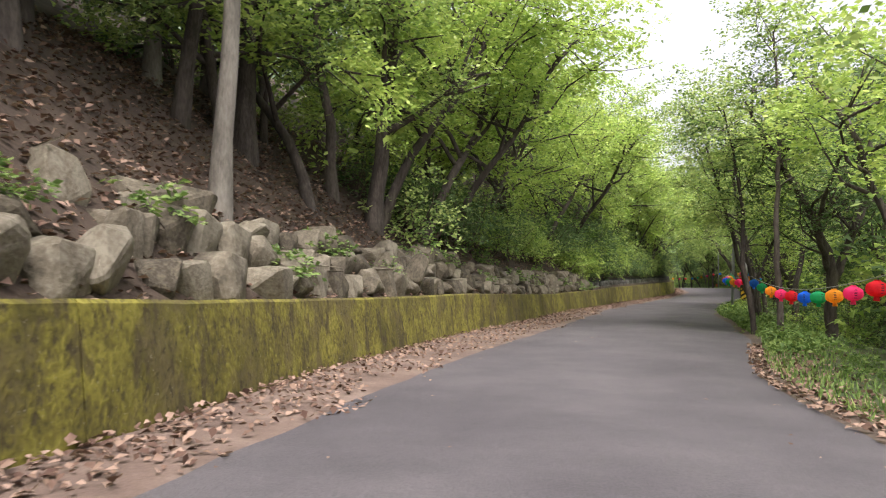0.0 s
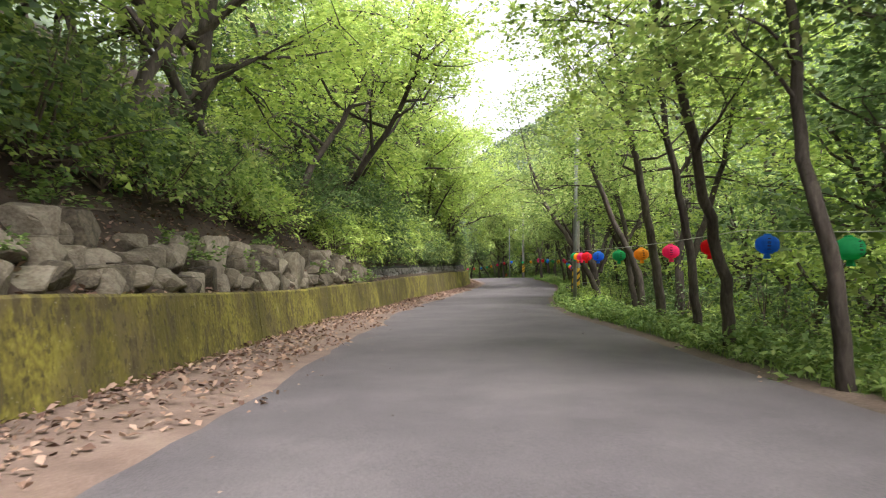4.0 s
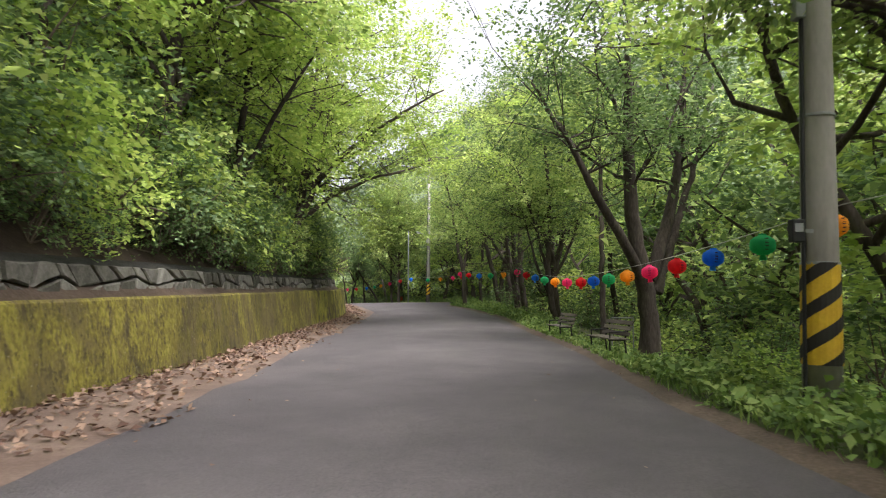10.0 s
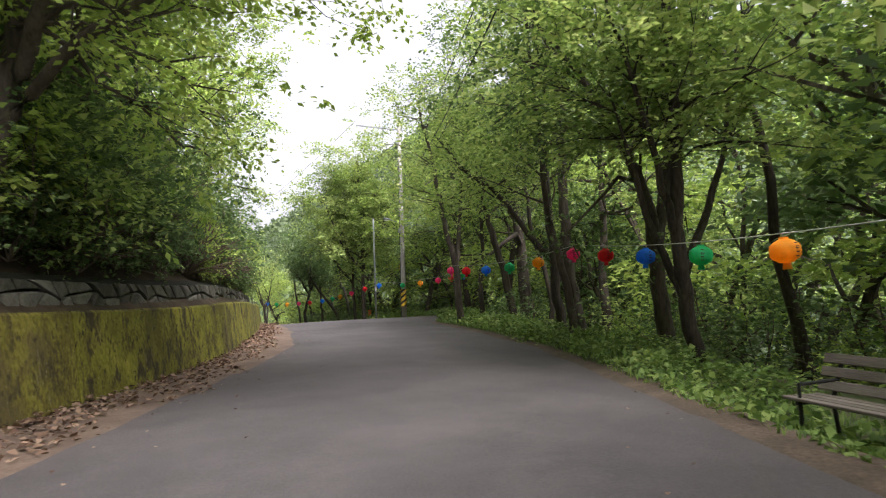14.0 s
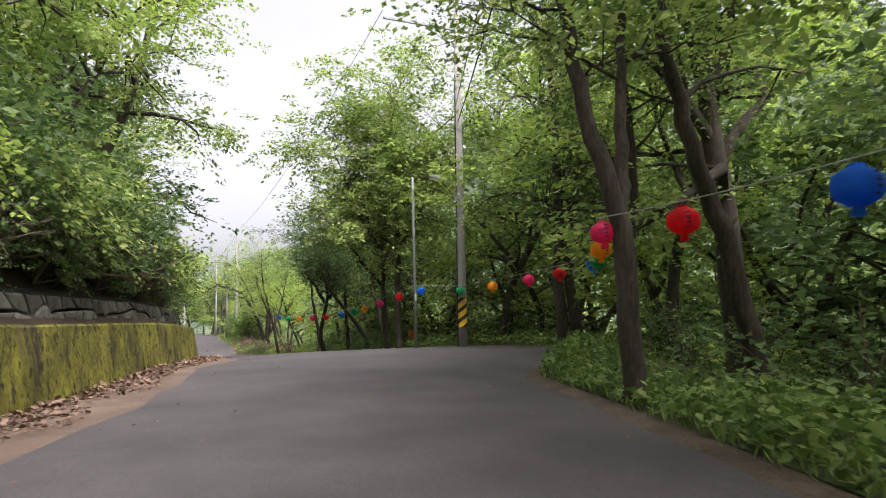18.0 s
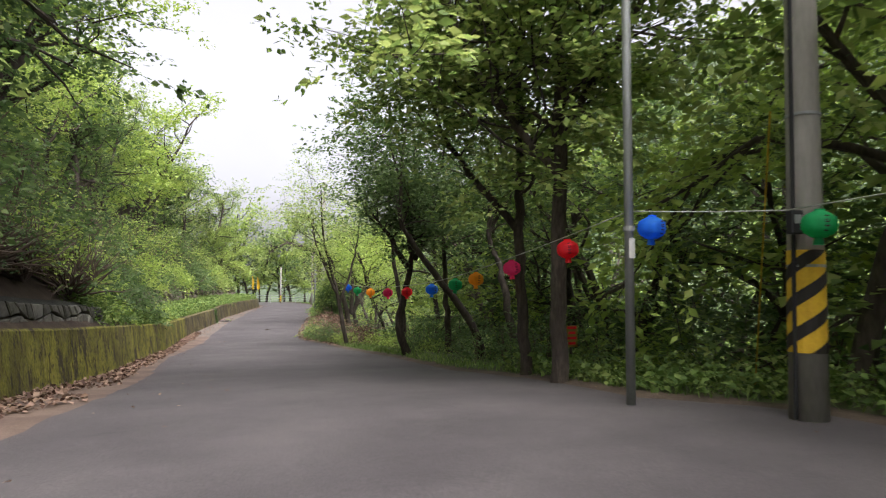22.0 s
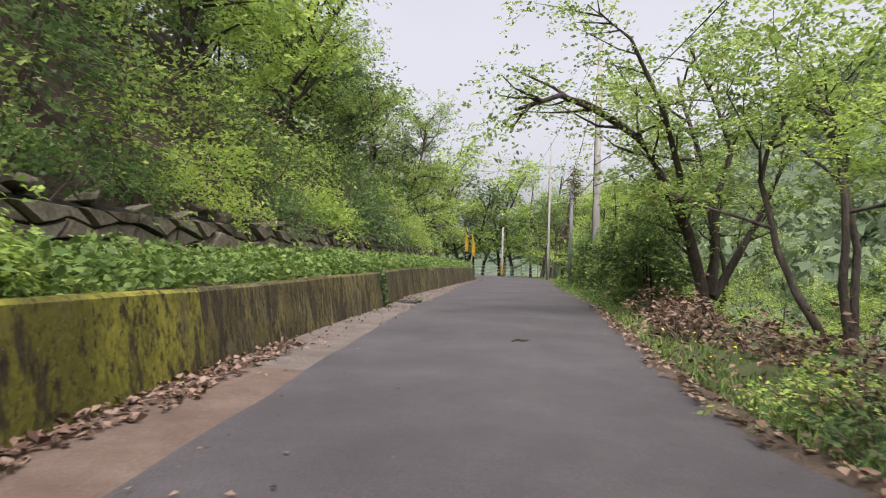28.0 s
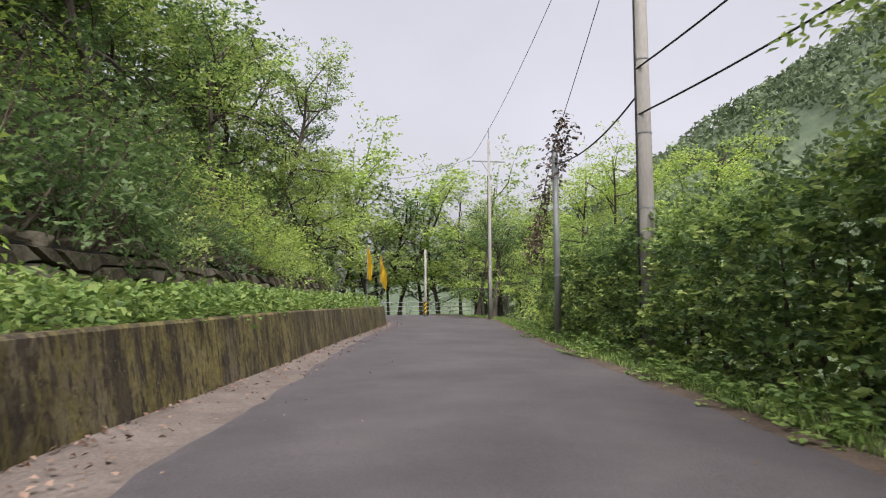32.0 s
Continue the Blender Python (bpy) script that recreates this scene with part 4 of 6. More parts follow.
def arching_tree():
    """A forked tree whose long limbs reach out over the lane."""
    rng = np.random.default_rng(19)
    verts, faces, anchors, ways = [], [], [], []
    foot = spot(137.6, 6.1, -0.3)
    stems = (
        ([(137.6, 6.1, -0.6), (137.5, 5.95, 0.9), (137.3, 5.4, 2.3), (136.9, 4.6, 3.8), (136.5, 3.9, 4.7), (135.6, 2.9, 5.3), (134.3, 1.7, 5.5), (133.2, 0.6, 4.9)], 0.2),
        ([(137.6, 6.1, 0.7), (137.7, 6.25, 1.9), (137.8, 6.2, 3.2), (138.2, 6.7, 4.6), (138.0, 6.3, 6.0), (137.4, 5.4, 7.4)], 0.15),
        ([(137.7, 6.2, 0.6), (137.8, 6.9, 1.8), (138.0, 7.6, 3.0), (138.2, 8.3, 4.4), (138.0, 8.8, 6.0)], 0.14),
        ([(137.2, 5.3, 2.5), (136.2, 4.9, 3.8), (135.2, 4.3, 5.4), (134.6, 3.3, 6.8), (134.0, 2.3, 7.6)], 0.11))
    for line, r in stems:
        pts = [np.array(spot(*q)) - np.array(foot) + rng.normal(0, 0.06, 3) for q in line]
        tube(pts, [r * (1 - 0.8 * k / (len(pts) - 1)) for k in range(len(pts))], 8, verts, faces)
        for k in range(2, len(pts)):
            for _ in range(4):
                w = unit(pts[k] - pts[k - 1]) + rng.normal(0, 0.75, 3) * [1, 1, 0.5] + [0, 0, 0.15]
                p2, end = limb(rng, pts[k] + (pts[k - 1] - pts[k]) * rng.random(), w, rng.uniform(1.1, 2.1), 0.28, 4)
                tube(p2, [r * 0.26, r * 0.19, r * 0.12, r * 0.05], 5, verts, faces)
                for q in range(7):
                    at = p2[rng.integers(1, 4)]
                    anchors.append(at + rng.normal(0, 0.3, 3))
                    ways.append(end + rng.normal(0, 0.7, 3) * [1, 1, 0.35])
    base = thing("tree", Matrix.Translation(foot), "forked dark tree with long limbs arching over the lane", "tree", "trees beside the road")
    solid("trunk", verts, faces, BARK, base, smooth=True)
    quads("crown", leaves(rng, np.array(anchors), np.array(ways), 20, 0.75, 0.13, 0.35), LEAF, base)


arching_tree()

# woods behind them
mass = [far_place(s + rnd.uniform(-1, 1), 10.5 + rnd.uniform(-1, 1), rnd.uniform(0.9, 1.15)) for s in np.arange(-12, 112, 5)]
mass += [far_place(s + rnd.uniform(-1, 1), rnd.uniform(14, 17), rnd.uniform(1.2, 1.4)) for s in np.arange(76, 104, 6.0)]
for s in np.arange(-16, 150, 4.6):
    for k, lat in enumerate((14.5, 21, 29)):
        if (s > 112 and (k == 0 or rnd.random() < 0.55)) or (k == 2 and s < 60):
            continue
        mass.append(far_place(s + rnd.uniform(-1.6, 1.6), lat + rnd.uniform(-2, 2), rnd.uniform(1.0, 1.35) * (1.0 if s < 108 else 0.85 if s < 124 else 0.6)))
for s in np.arange(112, 172, 3.0):
    for lat in (9.5, 13, 17, 23):
        mass.append(far_place(s + rnd.uniform(-1.2, 1.2), lat + rnd.uniform(-1.5, 1.5), rnd.uniform(0.22, 0.4)))
mass += [far_place(s + rnd.uniform(-1, 1), rnd.uniform(8.4, 10.5), rnd.uniform(0.7, 0.95)) for s in np.arange(98, 124, 5.0)]
mass += [(*far_place(s + rnd.uniform(-1, 1), rnd.uniform(11.5, 14.5), rnd.uniform(1.2, 1.45) if s < 84 else rnd.uniform(0.95, 1.2))[:5], 2 if s > 68 else rnd.randrange(4)) for s in np.arange(56, 126, 3.6)]
woods("woods", mass, "deep green broadleaf woods falling into the valley")

# the bank above the wall
for kind, s, lat, scale, turn in (
    ("pale", 9.9, -6.3, 1.0, 0.0), ("thick", 6.2, -8.5, 0.9, 1.0), ("deep", 2.6, -7.2, 0.9, 2.0), ("deep", 13.5, -9.0, 0.9, 3.0), ("oak", -4, -7.0, 1.0, 0.3), ("spray", 18.5, -7.0, 1.05, 0.1), ("spray", 23.5, -6.2, 1.0, 5.9),
    ("spray", 28.5, -6.6, 1.05, 0.6), ("thick", 33.2, -7.2, 0.85, 0.4), ("spray", 38.2, -6.6, 1.0, 0.2), ("deep", 42.5, -8.0, 1.0, 1.0), ("oak", 47.5, -8.2, 1.0, 0.4), ("slim", 53, -7.6, 0.95, 0.0), ("oak", 58, -7.8, 1.0, 5.6),
    ("deep", 62.6, -8.2, 1.0, 0.7), ("thick", 66.7, -6.6, 0.95, 0.5), ("spray", 71.5, -7.8, 1.1, 0.2), ("deep", 76, -8.4, 1.0, 0.0), ("spray", 81.5, -9.0, 0.9, 0.4), ("oak", 87.5, -9.2, 1.0, 0.8), ("spray", 93.5, -8.6, 1.0, 0.6),
    ("oak", 99.5, -8.0, 1.05, 0.2), ("deep", 105.5, -8.2, 1.0, 0.9), ("spray", 111.5, -8.8, 0.95, 0.4), ("deep", 103.5, -7.2, 1.0, 2.2), ("oak", 108.6, -7.4, 1.05, 3.3), ("deep", 113.8, -8.0, 1.1, 4.4), ("oak", 118, -10.6, 1.0, 2.2), ("spray", 126, -11.5, 1.0, 0.2), ("deep", 133, -11, 0.95, 0.2), ("oak", 141, -12.6, 0.95, 0.2), ("spray", 149, -11.8, 0.95, 0.2), ("deep", 157, -12.0, 1.0, 1.2), ("oak", 164.5, -10.3, 1.0, 2.2), ("oak", 171, -9.4, 1.0, 0.2), ("deep", 177, -10.0, 1.05, 4.2)):
    put(kind, s, lat, scale * (1.3 if 15 < s < 68 else 1.1 if 84 < s < 98 else 1.22 if 98 < s < 113 else 1.0), turn, tilt=(0, 0.0 if kind == "pale" else 0.1))
# old trees whose crowns arch over the road
for kind, s, lat, scale, turn, tip in (("spray", 20.5, -6.4, 1.5, 0.8, 0.24), ("spray", 27.0, -6.2, 1.35, 2.2, 0.26), ("spray", 34.5, -6.0, 1.5, 3.9, 0.22), ("spray", 44.5, -7.0, 1.45, 5.1, 0.24), ("spray", 50.5, -7.0, 1.65, 1.7, 0.24),
                                       ("spray", 56.0, -7.0, 1.5, 0.9, 0.26), ("spray", 61.5, -6.4, 1.65, 2.9, 0.3), ("spray", 65.5, -6.6, 1.5, 1.4, 0.3), ("spray", 14.5, -7.0, 1.3, 2.4, 0.2)):
    put(kind, s, lat, scale, turn, tilt=(0, tip))
for kind, s, lat in (("slim", 3.5, -9.5), ("slim", 7.5, -11), ("pale", 12.8, -10.5), ("thick", 0.5, -10.5), ("slim", 16, -9.5), ("pale", 5.0, -13), ("slim", 10.5, -13.5), ("oak", 22, -11), ("oak", 31, -11.5), ("deep", 40, -11.5)):
    put(kind, s, lat, 1.0, rnd.uniform(0, 6.28), tilt=(0, 0))
mass = [far_place(s + rnd.uniform(-1, 1), -11.5 + rnd.uniform(-1, 1), rnd.uniform(0.95, 1.15)) for s in np.arange(18, 112, 4.2)]
for s in np.arange(-14, 188, 4.3):
    for k, lat in enumerate((-13, -16.5, -22, -28)):
        if (s < 112 and k == 3) or (k == 0 and s < 110) or (k == 2 and s < 60 and rnd.random() < 0.5):
            continue
        mass.append(far_place(s + rnd.uniform(-1.6, 1.6), lat + rnd.uniform(-2, 2), rnd.uniform(0.9, 1.25) * (1.0 if s > 92 else 1.1)))
woods("woods", mass, "broadleaf woods climbing the steep hillside")

# shrubs hanging over the wall
for s in np.arange(40, 118, 1.6):
    near = FOOT(s) - 0.9
    put("bush_deep" if rnd.random() < (0.45 if s < 60 else 0.75) else "bush", s + rnd.uniform(-0.4, 0.4), near - rnd.uniform(0.5, 1.3), rnd.uniform(0.9, 1.25) * (0.95 if s < 100 else 0.8), rnd.uniform(0, 6.28), sink=-0.4, tilt=(0, 0.3))
    put(rnd.choice(("bush", "bush_lime", "bush_deep")), s, near - rnd.uniform(1.6, 3.2), rnd.uniform(1.3, 1.8), rnd.uniform(0, 6.28), sink=-0.1, tilt=(0, 0.2))
for s in np.arange(-12, 42, 2.6):
    put(rnd.choice(("bush", "bush_deep")), s, FOOT(s) - rnd.uniform(4.5, 7.5), rnd.uniform(0.5, 0.8), rnd.uniform(0, 6.28), tilt=(0, 0.3))
    put("weed", s + 1, FOOT(s) - rnd.uniform(0.5, 1.8), rnd.uniform(0.7, 1.1), rnd.uniform(0, 6.28), sink=-0.1)
for s in np.arange(16, 44, 1.7):
    put(rnd.choice(("bush", "bush_lime", "bush")), s, FOOT(s) - rnd.uniform(2.6, 4.2), rnd.uniform(1.0, 1.5), rnd.uniform(0, 6.28), tilt=(0, 0.3))
for s in np.arange(116, 184, 2.2):
    put(rnd.choice(("bush", "bush_deep", "bush_lime")), s + 0.8, FOOT(s) - rnd.uniform(3.6, 4.0), rnd.uniform(0.5, 0.75), rnd.uniform(0, 6.28), tilt=(0, 0.35), sink=0.25)
    put(rnd.choice(("bush", "bush_deep", "bush_lime", "bush")), s, FOOT(s) - rnd.uniform(3.9, 5.2), rnd.uniform(1.0, 1.4), rnd.uniform(0, 6.28), tilt=(0, 0.25))
    put(rnd.choice(("bush", "bush_deep", "bush_lime")), s, FOOT(s) - rnd.uniform(5.5, 8), rnd.uniform(1.4, 2.0), rnd.uniform(0, 6.28), tilt=(0, 0.2))

for s in np.arange(40, 100, 1.3):
    put(rnd.choice(("bush", "bush", "bush_deep", "bush_lime")), s + rnd.uniform(-0.4, 0.4), FOOT(s) - rnd.uniform(1.0, 1.5), rnd.uniform(0.85, 1.15), rnd.uniform(0, 6.28), sink=-rnd.uniform(0.55, 1.1), tilt=(0, 0.45))
    put(rnd.choice(("bush", "bush_deep")), s + 0.6, FOOT(s) - rnd.uniform(2.2, 3.0), rnd.uniform(1.2, 1.6), rnd.uniform(0, 6.28), sink=-0.6, tilt=(0, 0.35))
for s, d, k in ((42.5, 1.3, 1.3), (44.2, 1.5, 1.5), (46.0, 1.4, 1.4), (48.5, 1.6, 1.5), (51.5, 1.7, 1.3), (56.5, 1.6, 1.4), (61, 1.5, 1.3), (69, 1.5, 1.4), (72, 1.7, 1.5)):
    put("bush_lime", s, FOOT(s) - d, k, s, sink=-0.9, tilt=(0, 0.5))
for s in np.arange(-2, 14, 2.4):
    put(rnd.choice(("bush_deep", "bush_deep", "bush")), s, FOOT(s) - rnd.uniform(5.5, 9.0), rnd.uniform(0.65, 1.0), rnd.uniform(0, 6.28), sink=0.1, tilt=(0, 0.35))
for kind, s, lat, scale in (("thick", 8.2, -9.2, 0.9), ("deep", 5.0, -10.0, 1.0), ("slim", 6.4, -7.6, 0.8), ("thick", 18.0, -6.9, 0.95), ("oak", 17.2, -7.8, 1.1), ("lean", 23.7, -7.3, 1.1), ("thick", 13.8, -8.5, 0.95), ("deep", 9.5, -10.5, 1.1), ("oak", 12.0, -9.0, 1.2), ("deep", 15.5, -11.0, 1.2), ("oak", 3.0, -11.5, 1.2), ("spray", 172.5, -6.4, 1.0), ("oak", 178.5, -7.0, 1.0)):
    put(kind, s, lat, scale, s)
for s in np.arange(41, 98, 1.7):
    put("bush_deep", s, FOOT(s) - rnd.uniform(1.0, 1.2), rnd.uniform(0.5, 0.65), rnd.uniform(0, 6.28), sink=-0.25, tilt=(0, 0.5))
for s in np.arange(12, 42, 1.5):
    put(rnd.choice(("bush", "bush", "bush_deep")), s + rnd.uniform(-0.5, 0.5), FOOT(s) - rnd.uniform(2.0, 2.8), rnd.uniform(0.9, 1.3), rnd.uniform(0, 6.28), sink=-rnd.uniform(0.2, 0.6), tilt=(0, 0.4))
for s in np.arange(21, 42, 1.25):
    put(rnd.choice(("bush", "bush_lime", "bush_deep")), s, FOOT(s) - rnd.uniform(2.3, 3.2), rnd.uniform(0.8, 1.15), rnd.uniform(0, 6.28), sink=-0.35, tilt=(0, 0.4))
for s in np.arange(-3, 20, 2.4):
    put(rnd.choice(("bush", "bush_deep", "bush_deep")), s + 0.7, FOOT(s) - rnd.uniform(8, 12), rnd.uniform(1.4, 2.0), rnd.uniform(0, 6.28), tilt=(0, 0.2))
for s in np.arange(111, 126, 1.5):
    put("bush_deep", s + rnd.uniform(-0.4, 0.4), FOOT(s) - rnd.uniform(0.9, 1.3), rnd.uniform(0.65, 0.9), rnd.uniform(0, 6.28), sink=0.15, tilt=(0, 0.35))
for s in np.arange(112, 172, 1.3):
    if 127 < s < 147 and rnd.random() < 0.3:
        continue
    put(rnd.choice(("bush", "bush_deep", "bush_deep", "bush_lime")), s, FOOT(s) - rnd.uniform(3.2, 3.6), rnd.uniform(0.7, 1.0) * (1.25 if s < 124 or 140 < s < 150 else 0.9), rnd.uniform(0, 6.28), h=CREST(s) + rnd.uniform(1.0, 1.5) * (0.6 if s < 124 else 1.0), tilt=(0, 0.55))
for s in np.arange(109, 172, 1.1):
    put("weed", s, FOOT(s) - rnd.uniform(0.75, 2.3), rnd.uniform(0.9, 1.3), rnd.uniform(0, 6.28))
# bare twigs under the crowns at the bend
for s in np.arange(70, 112, 1.5):
    put("twiggy", s + rnd.uniform(-0.5, 0.5), FOOT(s) - rnd.uniform(1.1, 1.7), rnd.uniform(0.85, 1.2), rnd.uniform(0, 6.28), sink=-0.35, tilt=(0, 0.35))
# undergrowth on the valley side
for s in np.arange(28, 118, 2.6):
    put(rnd.choice(("bush_deep", "bush", "bush_deep")), s, RIGHT(s) + rnd.uniform(3.0, 5.4), rnd.uniform(0.7, 1.1), rnd.uniform(0, 6.28))
    put(rnd.choice(("bush_deep", "bush")), s + 0.9, RIGHT(s) + rnd.uniform(6.0, 10), rnd.uniform(0.9, 1.4), rnd.uniform(0, 6.28))
for s in np.arange(88, 126, 1.6):
    put("bush_deep", s, RIGHT(s) + rnd.uniform(3.4, 5.2), rnd.uniform(1.0, 1.35), rnd.uniform(0, 6.28))
for s in np.arange(38, 124, 1.9):
    put(rnd.choice(("bush_lime", "bush_deep", "bush")), s, RIGHT(s) + rnd.uniform(6.0, 8.0), rnd.uniform(1.1, 1.6), rnd.uniform(0, 6.28))
    if rnd.random() < 0.5:
        put("bush", s + 0.8, RIGHT(s) + rnd.uniform(9.5, 12.5), rnd.uniform(1.6, 2.2), rnd.uniform(0, 6.28))
for s in np.arange(22, 100, 0.75):
    if 54 < s < 67:
        continue
    put("weed", s, RIGHT(s) + abs(rnd.gauss(0.9, 0.6)) + 0.25, rnd.uniform(0.6, 1.15), rnd.uniform(0, 6.28), high=rnd.uniform(0.5, 0.9))
for s in np.arange(138, 166, 0.55):
    put("weed", s, RIGHT(s) + rnd.uniform(0.3, 1.2), rnd.uniform(0.7, 1.1), rnd.uniform(0, 6.28), high=rnd.uniform(0.5, 0.9))
for s in np.arange(40, 55, 0.8):
    put(rnd.choice(("bush_lime", "weed", "weed")), s, RIGHT(s) + rnd.uniform(0.9, 2.3), rnd.uniform(0.5, 0.75), rnd.uniform(0, 6.28))
for s, lat in ((104.5, 8.6), (108, 9.2), (111.5, 8.4), (115, 9.0), (118.5, 8.2), (122.5, 9.4)):
    put(rnd.choice(("deep", "oak")), s, lat, rnd.uniform(0.75, 0.95), rnd.uniform(0, 6.28))
for s in np.arange(104, 124, 1.3):
    put(rnd.choice(("bush_deep", "bush")), s, RIGHT(s) + rnd.uniform(1.2, 2.6), rnd.uniform(0.4, 0.7), rnd.uniform(0, 6.28))
for s in np.arange(118.5, 139, 0.9):
    put("dry", s, RIGHT(s) + rnd.uniform(1.0, 2.2), rnd.uniform(0.7, 1.1), rnd.uniform(0, 6.28))
for s in np.arange(119, 126, 1.2):
    put("bush_lime", s, RIGHT(s) + 0.7, rnd.uniform(0.45, 0.6), rnd.uniform(0, 6.28))

def undergrowth():
    """The shrubs deep on the slopes, joined into one mass."""
    base = thing("undergrowth", Matrix(), "tangled green shrubs filling the slopes under the trees", "undergrowth", kind="stuff")
    verts, faces = [], []
    for kind, places in low_mass.items():
        (sv, sf, leaf), mat = shapes[kind]
        leaf = leaf[np.arange(len(leaf)) % 3 < 2]
        parts = []
        for m in places:
            own = leaf[:, :1] + (leaf - leaf[:, :1]) * 1.2 / max(1.0, np.linalg.norm(m[:3, 0])) ** 0.6
            parts.append(own @ m[:3, :3].T + m[:3, 3])
        quads("foliage", np.concatenate(parts), mat, base, tri=True)
        stem = np.array([tuple(v) for v in sv])
        for m in places:
            n = len(verts)
            verts += (stem @ m[:3, :3].T + m[:3, 3]).tolist()
            faces += [tuple(i + n for i in f) for f in sf]
    solid("stems", verts, faces, TWIG, base)


# the tall hedge
def hedge():
    rng = np.random.default_rng(33)
    base = thing("hedge", Matrix(), "tall dense unclipped dark green hedge by the lane", "hedge")
    anchors, ways, verts, faces = [], [], [], []
    top_at = lambda s: 2.75 + 0.4 * noise.noise((s * 0.45, 1, 0)) + 0.25 * noise.noise((s * 1.5, 5, 0)) - 0.7 * max(0, (142 - s) / 3.4) ** 1.5
    front_at = lambda s, z: RIGHT(s) + 0.95 + 0.35 * noise.noise((s * 0.7, 9, 0)) + 0.3 * noise.noise((s * 1.3, z * 1.3, 2)) + 0.25 * (z / 2.8) ** 3
    for _ in range(3900):
        s = rng.uniform(138.4, 162)
        top, n = top_at(s), across(s)
        if rng.random() < 0.62:
            z = rng.random() ** 0.85 * top
            lat, way = front_at(s, z) + abs(rng.normal(0, 0.16)), (-n[0], -n[1], 0.3)
        else:
            lat = front_at(s, top) + 0.1 + rng.random() ** 1.3 * 2.0
            z, way = top + rng.normal(0, 0.12) + 0.22 * noise.noise((s * 2, lat * 2, 7)), (-0.3 * n[0], -0.3 * n[1], 1.0)
        anchors.append(tuple(spot(s, lat, z)))
        ways.append(np.array(way) + rng.normal(0, 0.45, 3))
    for s in np.arange(139.2, 161.5, 0.7):
        pts = [spot(s, RIGHT(s) + 1.7, -0.2), spot(s + 0.1, RIGHT(s) + 1.6, 0.8), spot(s, RIGHT(s) + 1.5, 2.1)]
        verts, faces = [], []
        tube(pts, [0.05, 0.04, 0.015], 5, verts, faces)
        solid("stem", verts, faces, BARK, base)
    anchors, ways = np.array(anchors), np.array(ways)
    light = rng.random(len(anchors)) < 0.42
    quads("foliage", leaves(rng, anchors[~light], ways[~light], 10, 0.36, 0.125, 0.1, 0.5), LEAF_DEEP, base)
    quads("young_foliage", leaves(rng, anchors[light], ways[light], 11, 0.4, 0.125, 0.1, 0.5), LEAF, base)
    quads("inner_leaves", leaves(rng, np.array([tuple(spot(s, RIGHT(s) + rng.uniform(1.35, 2.6), rng.random() * (top_at(s) - 0.25))) for s in rng.uniform(138.8, 161.6, 2000)]), rng.normal(0, 1, (2000, 3)), 6, 0.5, 0.22, 0.1, 0.3), LEAF_DEEP, base)


hedge()
for s, lat, scale in ((140.6, 6.4, 1.1), (142.6, 7.2, 1.35), (160, 4.6, 0.9), (163, 5.2, 0.95), (166, 5.0, 1.1), (169, 5.5, 1.1), (173, 6.0, 1.2), (177, 6.6, 1.3)):
    put("bush_lime", s, lat, scale, rnd.uniform(0, 6.28), high=1.3)
for kind, s, lat, scale in (("slim", 158, 8.5, 0.66), ("slim", 162, 7.4, 0.72), ("slim", 167, 7.0, 0.76), ("spray", 172, 5.2, 0.62), ("oak", 180, 9, 0.9), ("deep", 181, 5.2, 0.9), ("oak", 187, 6.5, 1.0)):
    put(kind, s, lat, scale, rnd.uniform(0, 6.28), h=0.0)


woods("woods", [far_place(192.5 + k * 9 + rnd.uniform(0, 7), lat + rnd.uniform(-1, 1), rnd.uniform(0.85, 1.15) + 0.35 * k, 0.0) for k in (0, 1) for lat in np.arange(-16, 30, 2.3)], "trees closing the view beyond the fence")


